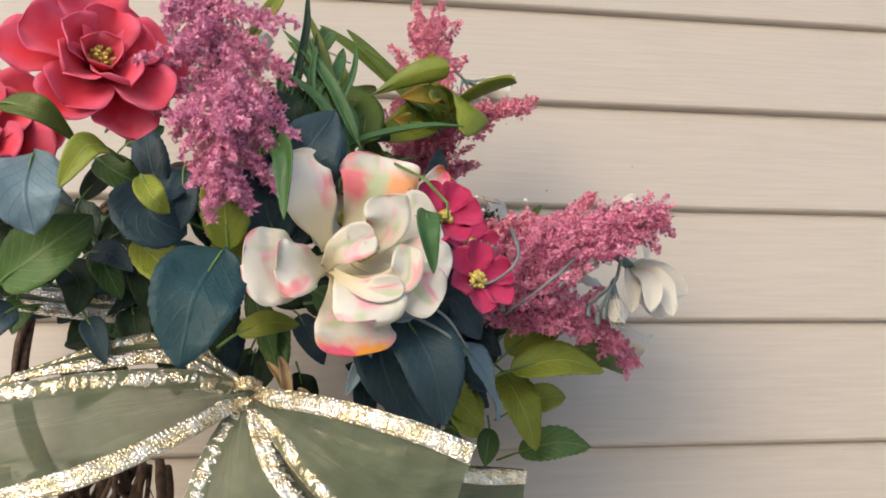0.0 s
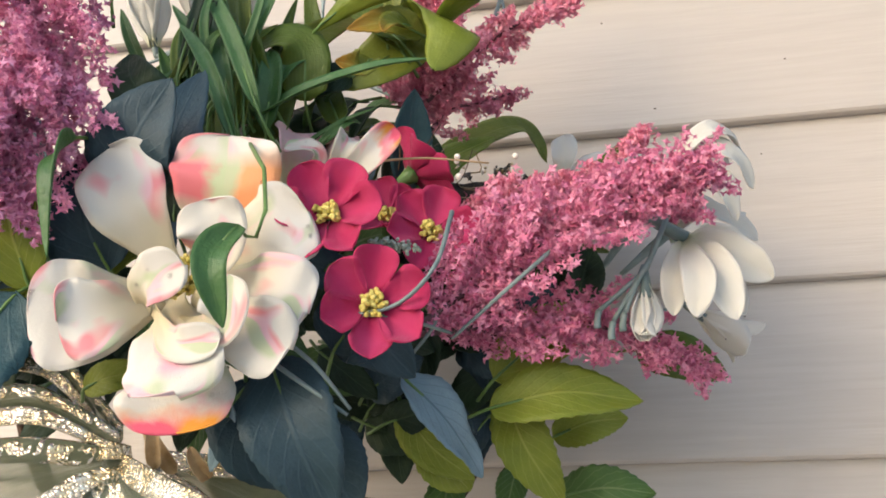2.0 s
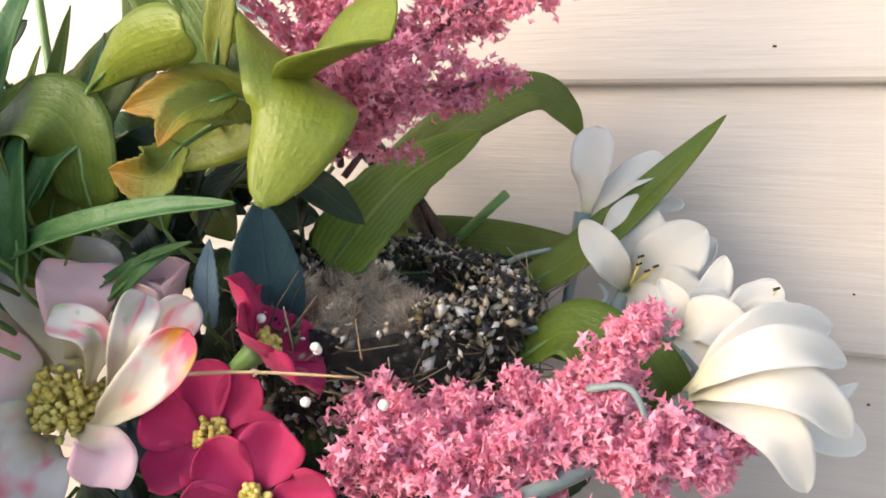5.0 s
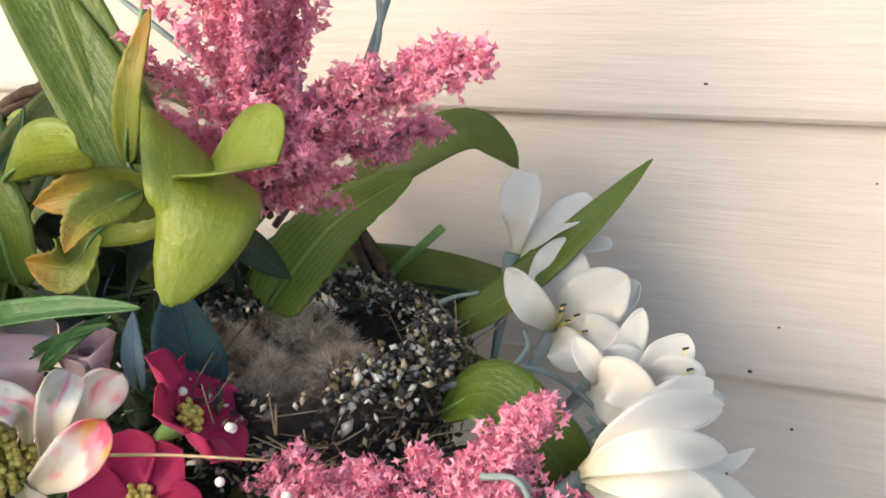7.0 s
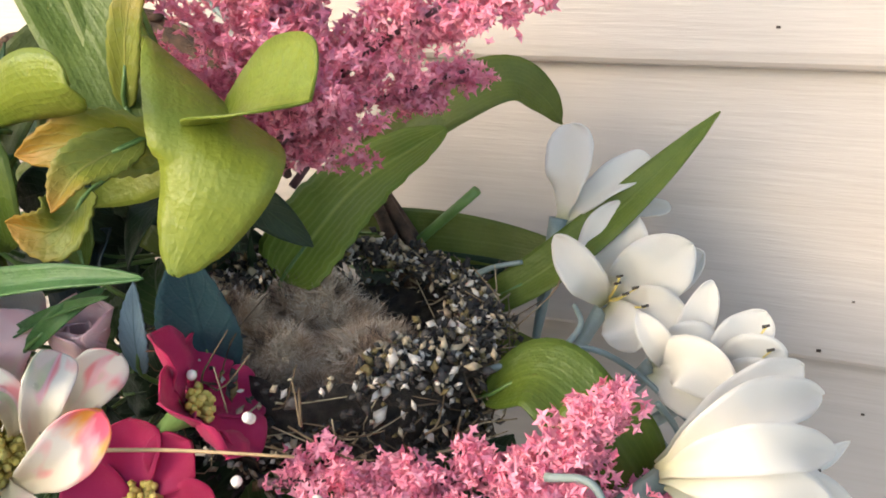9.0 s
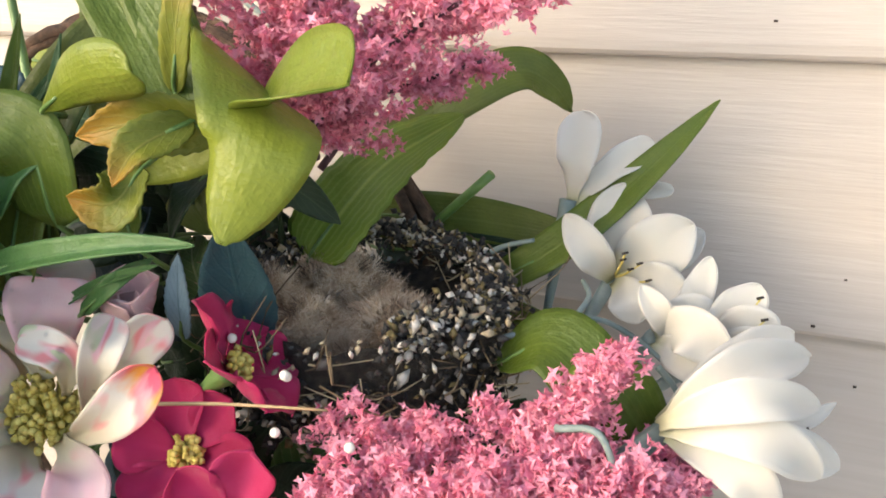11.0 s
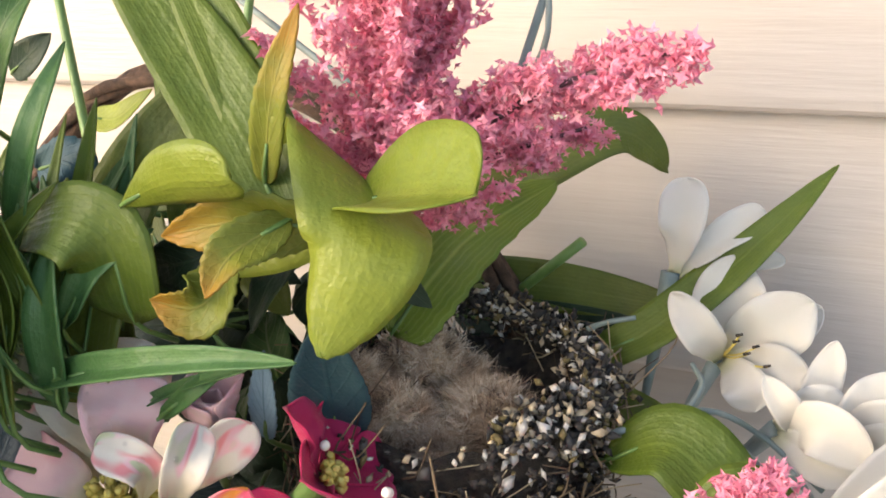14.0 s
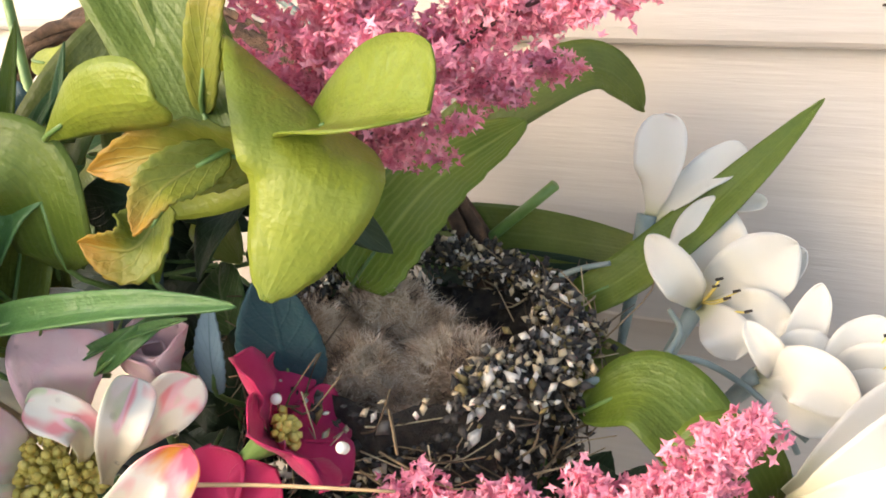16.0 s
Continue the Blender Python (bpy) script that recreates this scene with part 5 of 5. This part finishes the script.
LILY_LOW = [
    ([(0.6360, -0.1620, 1.5040), (0.6520, -0.1720, 1.4940), (0.6680, -0.1700, 1.4830)], 0.0173, "lily", 0.14, "tepal"),
    ([(0.6370, -0.1640, 1.5030), (0.6460, -0.1820, 1.4850), (0.6510, -0.1820, 1.4650)], 0.0149, "lily", 0.15, "tepal"),
    ([(0.6360, -0.1660, 1.5020), (0.6380, -0.1860, 1.4830), (0.6360, -0.1860, 1.4660)], 0.0130, "lily", 0.15, "tepal"),
    ([(0.6350, -0.1640, 1.5030), (0.6300, -0.1780, 1.4860), (0.6280, -0.1760, 1.4690)], 0.0112, "lily", 0.15, "tepal"),
    ([(0.6370, -0.1560, 1.5050), (0.6500, -0.1580, 1.5030), (0.6640, -0.1520, 1.4980)], 0.0154, "lily", 0.14, "tepal"),
    ([(0.6370, -0.1560, 1.5050), (0.6480, -0.1540, 1.4900), (0.6590, -0.1500, 1.4730)], 0.0164, "lily", 0.14, "tepal"),
]
free_flower("white_lily", "white silk lily bending down", LILY_LOW, (-0.05, -0.99, -0.13), "white lilies", throat=[(0.570, -0.17, 1.51), (0.610, -0.175, 1.515), (0.636, -0.163, 1.504)], seed=56)
dark_tipped_filaments(lily_open, (0.5980, -0.0460, 1.5490), [(0.6050, -0.0600, 1.5620), (0.6080, -0.0640, 1.5580), (0.6140, -0.0640, 1.5550), (0.6040, -0.0580, 1.5590), (0.6100, -0.0600, 1.5590)])
dark_tipped_filaments(lily_outer, (0.6370, -0.0660, 1.5340), [(0.6490, -0.0720, 1.5570), (0.6430, -0.0860, 1.5450), (0.6510, -0.0740, 1.5510)])
dark_tipped_filaments(lily_bell, (0.6330, -0.1250, 1.5360), [(0.6660, -0.0980, 1.5300), (0.6600, -0.1000, 1.5340)])
lily("closed white silk lily bud", (0.618, -0.177, 1.482), (-0.05, -0.1, -1.0), 0.023, 0.012, 0.0, [(0.6319, -0.1700, 1.5174), (0.6205, -0.1800, 1.4914)], 7, 5, stamens=0)
lily("pale white lily low by the siding", (0.6436, -0.0900, 1.4869), (0.7, 0.1, -0.5), 0.032, 0.015, 0.5, [(0.59, -0.12, 1.47)], 8, 5)
lily("white silk lily high by the siding", (0.5621, -0.0700, 1.6930), (0.8, -0.1, -0.25), 0.036, 0.016, 0.5, [(0.545, -0.09, 1.64)], 9, 5)
lily("white silk lily behind the blades", (0.3922, -0.0600, 1.6894), (0.05, -0.25, 1.0), 0.040, 0.024, 0.5, [(0.50, -0.07, 1.62)], 10)
lily("white silk lily behind the blades", (0.3279, -0.0600, 1.6825), (-0.1, -0.2, 1.0), 0.042, 0.024, 0.45, [(0.3770, -0.0700, 1.6783)], 11)
lily("white silk lily behind the blades", (0.3554, -0.0550, 1.6966), (-0.05, -0.2, 1.0), 0.036, 0.022, 0.45, [(0.3991, -0.0600, 1.6766)], 12)
for a, b in (((0.6205, -0.1800, 1.4914), (0.6044, -0.1820, 1.4667)), ((0.6155, -0.1800, 1.4847), (0.5992, -0.1820, 1.4715)), ((0.6181, -0.1800, 1.4892), (0.6090, -0.1820, 1.4698))):
    t = thing("lily_bud", "tiny grey green lily bud on a bent stalk", "bud", "tiny buds")
    rope("stalk", [a, b], 0.0012, 0.001, "greystem", t, n=5, steps=4)
    rope("bud", [b, Vector(b) + Vector((-0.001, 0, -0.004)), Vector(b) + Vector((-0.001, 0, -0.007))], 0.0014, 0.0016, "greystem", t, n=7, steps=4)

# ---- nest ----
NC = Vector((0.527, -0.094, 1.542))
nest = thing("bird_nest", "small cup nest of dark fibres, grit and straw", "nest")
cup = Shell()
na, nb = 48, 16
vv = []
for i in range(na):
    a = i * 6.2832 / na
    for j in range(nb):
        q = j / (nb - 1)
        if q < 0.45:
            r, z = 0.036 + 0.010 * math.sqrt(q / 0.45), -0.045 + 0.050 * (q / 0.45) ** 0.8
        else:
            k = (q - 0.45) / 0.55
            r, z = 0.045 - 0.043 * k, 0.005 - 0.030 * math.sin(k * 1.5708) ** 1.2
        w = 1 + 0.10 * noise.noise(Vector((math.cos(a) * 2, math.sin(a) * 2, q * 5)))
        vv.append((NC.x + r * w * math.cos(a), NC.y + r * w * math.sin(a) * 0.98, NC.z + z + 0.006 * noise.noise(Vector((a * 3, q * 9, 1)))))
cup.add(vv, [(i * nb + j, ((i + 1) % na) * nb + j, ((i + 1) % na) * nb + j + 1, i * nb + j + 1) for i in range(na) for j in range(nb - 1)])
cup.make("cup", "nest", nest, "dark matted cup")
rr = np.random.RandomState(5)
bits = Shell()
for _ in range(5200):
    a = rr.rand() * 6.2832
    q = 0.62 * rr.rand()
    r = 0.0475 - 0.020 * q ** 1.3
    z = 0.004 + 0.006 * math.sin(q * 3.1) - 0.022 * max(q - 0.6, 0) if rr.rand() < 0.66 else rr.uniform(-0.034, 0.0)
    if z < -0.001 and q < 0.5:
        r = 0.0475 + 0.12 * z
    p = np.array((NC.x + r * math.cos(a), NC.y + r * math.sin(a), NC.z + z)) + rr.randn(3) * np.array((0.003, 0.003, 0.0022))
    if (p[0] - NC.x) * 0.5 - (p[1] - NC.y) * 0.866 > 0.010 and p[2] > NC.z - 0.006 and (p[0] - NC.x) ** 2 + (p[1] - NC.y) ** 2 < 0.050 ** 2 and p[0] - NC.x < 0.026:
        continue
    p[2] += 0.012 * max(0.0, math.cos(a - 2.2)) * (1 - q)
    s = rr.uniform(0.0008, 0.0014) * (1 + 0.9 * rr.rand() ** 4)
    e0 = unit(rr.randn(3))
    e1 = unit(np.cross(e0, rr.randn(3)))
    e2 = np.cross(e0, e1)
    v6 = [p + e * s * k * rr.uniform(0.7, 1.2) for e, k in ((e0, 1.5), (e0, -1.5), (e1, 0.9), (e1, -0.9), (e2, 0.7), (e2, -0.7))]
    bits.add(v6, [(0, 2, 4), (0, 4, 3), (0, 3, 5), (0, 5, 2), (1, 4, 2), (1, 3, 4), (1, 5, 3), (1, 2, 5)])
tagged(bits.make("grit", "bits", nest, "black, grey and cream grit"), kind="stuff")
st = Shell()
for k in range(420):
    a = rr.rand() * 6.2832
    r = rr.uniform(0.038, 0.054)
    p = np.array((NC.x + r * math.cos(a), NC.y + r * math.sin(a), NC.z + rr.uniform(-0.02, 0.008)))
    if (p[0] - NC.x) * 0.5 - (p[1] - NC.y) * 0.866 > 0.010 and p[2] > NC.z - 0.008 and (p[0] - NC.x) ** 2 + (p[1] - NC.y) ** 2 < 0.049 ** 2:
        continue
    d = unit(np.array((-math.sin(a), math.cos(a), rr.uniform(-0.3, 0.5))) + rr.randn(3) * 0.5)
    ln = rr.uniform(0.008, 0.026)
    tube_shell(st, [p, p + d * ln * 0.5 + rr.randn(3) * 0.003, p + d * ln + rr.randn(3) * 0.004], rr.uniform(0.0002, 0.0005), 0.0002, 4, 5)
tagged(st.make("straw", "straw", nest, "thin brown straw and rootlets"), kind="stuff")
# Heaps of down, added to stand in for the chicks in the cup.
tufts = [Shell(), Shell(), Shell()]
LUMPS = [(-0.0200, 0.0140, 0.0050, 0.0185), (0.0120, -0.0040, -0.0010, 0.0175), (-0.0320, -0.0140, 0.0100, 0.0120), (-0.0120, -0.0180, 0.0020, 0.0130), (-0.0060, 0.0140, 0.0000, 0.0140), (0.0240, -0.0100, -0.0040, 0.0120), (0.0020, -0.0180, -0.0040, 0.0110)]
lump = Shell()
for lx, ly, lz, lr in LUMPS:
    c0 = np.array((NC.x + lx, NC.y + ly, NC.z + lz - 0.006))
    nl, ml = 14, 9
    vv = []
    for i in range(nl):
        for j in range(ml):
            th, phi = i * 6.2832 / nl, math.pi * (j + 0.5) / ml
            d = np.array((math.sin(phi) * math.cos(th), math.sin(phi) * math.sin(th), math.cos(phi) * 0.8))
            vv.append(c0 + d * lr * (0.70 + 0.25 * noise.noise(Vector(d * 3 + c0 * 90))))
    lump.add(vv, [(i * ml + j, i * ml + j + 1, ((i + 1) % nl) * ml + j + 1, ((i + 1) % nl) * ml + j) for i in range(nl) for j in range(ml - 1)])
    for _ in range(300):
        d = unit(rr.randn(3) + np.array((0, 0, 0.45)))
        root = c0 + d * np.array((1, 1, 0.8)) * lr * rr.uniform(0.72, 0.95)
        lean = unit(d * 0.9 + rr.randn(3) * 0.55)
        shell = tufts[int(np.clip(1.8 + 3.0 * noise.noise(Vector(root * 130)) + rr.uniform(-0.6, 0.6), 0, 2))]
        reach = rr.uniform(0.0035, 0.0075)
        for _ in range(18):
            p = root + rr.randn(3) * 0.0007
            g = unit(lean + rr.randn(3) * 0.32)
            ln = reach * rr.uniform(0.6, 1.1)
            sd = unit(np.cross(g, rr.randn(3))) * rr.uniform(0.00008, 0.00018)
            mid = p + g * ln * 0.55 + rr.randn(3) * 0.0005
            tip = p + g * ln + rr.randn(3) * 0.0009
            shell.add([p - sd, p + sd, mid + sd * 0.8, mid - sd * 0.8, tip], [(0, 1, 2, 3), (3, 2, 4)])
tagged(lump.make("chick_stand_in", "down", nest, "matted grey brown heaps added where the chicks sit"))
for shell, mat, words in zip(tufts, ("down_dark", "down", "down_pale"), ("dark brown down added where the chicks sit", "soft grey brown down added where the chicks sit", "pale fluffy down added where the chicks sit")):
    tagged(shell.make("down", mat, nest, words), kind="stuff")

# ---- bow ----
bow = thing("ribbon_bow", "sheer olive organza bow with gold wired rims", "bow")
K = Vector((0.403, -0.196, 1.418))
ribbon(bow, "loop", [(K + Vector((0, 0, 0.005)), K + Vector((0, 0, -0.005))), ((0.3710, -0.2120, 1.4270), (0.3750, -0.2120, 1.3920)), ((0.3300, -0.2220, 1.4230), (0.3420, -0.2220, 1.3740)), ((0.2940, -0.2220, 1.4180), (0.3110, -0.2220, 1.3640)), ((0.2390, -0.2050, 1.4170), (0.2610, -0.2050, 1.3540))], seed=1)
ribbon(bow, "loop", [(K + Vector((-0.01, 0.02, 0.016)), K + Vector((-0.01, 0.02, 0.0))), ((0.3560, -0.1800, 1.4700), (0.3590, -0.1820, 1.4550)), ((0.3150, -0.1850, 1.4770), (0.3170, -0.1890, 1.4600)), ((0.2720, -0.1850, 1.4820), (0.2750, -0.1890, 1.4660)), ((0.2130, -0.1800, 1.4900), (0.2170, -0.1840, 1.4760))], seed=2)
ribbon(bow, "loop", [(K + Vector((-0.005, 0.01, 0.012)), K + Vector((-0.005, 0.01, 0.002))), ((0.3620, -0.1950, 1.4500), (0.3660, -0.1970, 1.4340)), ((0.3320, -0.2000, 1.4450), (0.3280, -0.2020, 1.4300)), ((0.3060, -0.2000, 1.4350), (0.2940, -0.2020, 1.4250)), ((0.2580, -0.2000, 1.4170), (0.2490, -0.2020, 1.4120))], seed=3)
ribbon(bow, "loop", [(K + Vector((0, 0, 0.004)), K + Vector((0, 0, -0.006))), ((0.4438, -0.2250, 1.4085), (0.4353, -0.2250, 1.3645)), ((0.4829, -0.2400, 1.3936), (0.4699, -0.2350, 1.3317)), ((0.5128, -0.2430, 1.3805), (0.4986, -0.2400, 1.3460))], seed=4)
ribbon(bow, "loop", [((0.5125, -0.2410, 1.3808), (0.4984, -0.2390, 1.3460)), ((0.4827, -0.2150, 1.3874), (0.4791, -0.2150, 1.3453)), ((0.4359, -0.2000, 1.4012), (0.4485, -0.2000, 1.3588)), (K + Vector((0.01, 0.01, 0.0)), K + Vector((0.01, 0.01, -0.008)))], seed=5)
ribbon(bow, "loop", [(K + Vector((0.01, 0.02, 0.004)), K + Vector((0.01, 0.02, -0.006))), ((0.4503, -0.1600, 1.4166), (0.4665, -0.1600, 1.3672)), ((0.5041, -0.1250, 1.3953), (0.4961, -0.1300, 1.3384)), ((0.5395, -0.1050, 1.3883), (0.5357, -0.1080, 1.3462)), ((0.5755, -0.1000, 1.3878), (0.5604, -0.1000, 1.3324))], seed=6)
ribbon(bow, "loop", [((0.5755, -0.0980, 1.3880), (0.5603, -0.0980, 1.3324)), ((0.5272, -0.0850, 1.3950), (0.5239, -0.0850, 1.3292)), ((0.4566, -0.1000, 1.4048), (0.4628, -0.1000, 1.3412)), (K + Vector((0.02, 0.04, 0.0)), K + Vector((0.02, 0.04, -0.01)))], seed=7)
ribbon(bow, "tail", [(K + Vector((-0.004, 0, 0)), K + Vector((0.004, 0, 0))), ((0.3809, -0.2050, 1.3823), (0.4209, -0.2100, 1.3767)), ((0.3743, -0.2150, 1.3494), (0.4351, -0.2150, 1.3499)), ((0.3749, -0.2000, 1.3212), (0.4185, -0.2000, 1.3143)), ((0.3910, -0.1900, 1.2783), (0.4337, -0.1900, 1.2777))], seed=8)
ribbon(bow, "tail", [(K + Vector((0, 0.004, 0)), K + Vector((0.006, 0.004, 0))), ((0.4140, -0.2000, 1.3811), (0.4485, -0.2000, 1.3824)), ((0.4363, -0.2000, 1.3477), (0.4905, -0.2000, 1.3513)), ((0.4471, -0.1950, 1.3190), (0.5064, -0.1950, 1.3228)), ((0.4516, -0.1900, 1.2748), (0.5155, -0.1900, 1.2792))], seed=9)
ribbon(bow, "tail", [((0.3217, -0.1700, 1.3584), (0.3281, -0.1700, 1.3392)), ((0.3611, -0.1800, 1.3532), (0.3655, -0.1800, 1.3302)), ((0.3975, -0.1800, 1.3532), (0.4015, -0.1800, 1.3261)), ((0.4283, -0.1750, 1.3492), (0.4285, -0.1750, 1.3282))], seed=10)
ribbon(bow, "knot", [(K + Vector((-0.006, -0.002, 0.006)), K + Vector((-0.008, 0.002, -0.008))), (K + Vector((0, -0.007, 0.007)), K + Vector((0.001, -0.006, -0.009))), (K + Vector((0.007, -0.002, 0.005)), K + Vector((0.008, 0.002, -0.007)))], n=10, seed=11)

# ---- water drops on the cream petals ----
rr = random.Random(33)
blooms = [ob for ob in scene.objects if ob.name.startswith("magnolia_flower")]
for bloom in blooms:
    sides = [c for c in bloom.children if c.name.startswith("petal")]
    for k in range(12):
        me = rr.choice(sides).data
        v = me.vertices[rr.randrange(40, len(me.vertices) - 12)].co
        toward = Vector((0.2, -0.9, 0.3)) * 0.0004
        ball("water_drop", v + toward, rr.uniform(0.0005, 0.0011), "water", "clear water drop on a silk petal", "water drop", "water drops")

# ---- raffia, seeds, pearls, specks ----
for k, (a, b) in enumerate((((0.4127, -0.1950, 1.4351), (0.4261, -0.1900, 1.4128)), ((0.4193, -0.1950, 1.4378), (0.4230, -0.2000, 1.4143)), ((0.4293, -0.1850, 1.4231), (0.4360, -0.1800, 1.4107)))):
    tagged(leaf_shell([b, (Vector(a) + Vector(b)) / 2 + Vector((0.001, -0.004, 0)), a], 0.006, shape="blade", cup=0.5, seed=k).make("raffia_wisp", "bract", thick=0.0004), "dry twisted tan raffia wisp by the bow", "raffia")
for p0, p1 in (((0.5176, -0.2220, 1.4940), (0.5335, -0.2200, 1.4916)),):
    sh = Shell()
    rr2 = random.Random(9)
    for _ in range(90):
        c = Vector(p0).lerp(Vector(p1), rr2.random()) + Vector((rr2.gauss(0, 0.0012), rr2.gauss(0, 0.0012), rr2.gauss(0, 0.0012)))
        tube_shell(sh, [c, c + Vector((0.0006, -0.0006, 0.0006))], 0.0008, 0.0006, 5, 1)
    tagged(sh.make("seed_head", "seed"), "pale grey green knobbly seed head", "seed head")
for p in ((0.5396, -0.1600, 1.5482), (0.5680, -0.1760, 1.5420), (0.5403, -0.1620, 1.5496), (0.5420, -0.1700, 1.5372), (0.5184, -0.1550, 1.5537)):
    ball("bead", p, 0.0014, "pearl", "small cream bead on a flower spray", "bead", "cream beads")
tagged(rope("straw_stalk", [(0.5067, -0.1813, 1.5432), (0.5290, -0.1750, 1.5450), (0.5550, -0.1650, 1.5440)], 0.0006, 0.0004, "bract", n=5), "thin tan stalk lying across the flowers", "stalk")
sp = Shell()
for x, z, s in ((0.639, 1.634, 0.0007), (0.663, 1.524, 0.0008), (0.672, 1.543, 0.0005), (0.70, 1.60, 0.0004), (0.61, 1.70, 0.0005), (0.72, 1.66, 0.0005), (0.68, 1.50, 0.0006)):
    yy = 0.0002 + ((z - 1.62) % COURSE) * 0.075
    sp.add([(x + s * a, yy - 0.0006 * b, z + s * c) for a in (-1, 1) for b in (0, 1) for c in (-0.6, 0.6)], [(0, 1, 3, 2), (4, 6, 7, 5), (0, 4, 5, 1), (2, 3, 7, 6), (0, 2, 6, 4), (1, 5, 7, 3)])
tagged(sp.make("dirt_specks", "dirt"), "tiny dark specks of dirt on the siding", "dirt", kind="stuff")
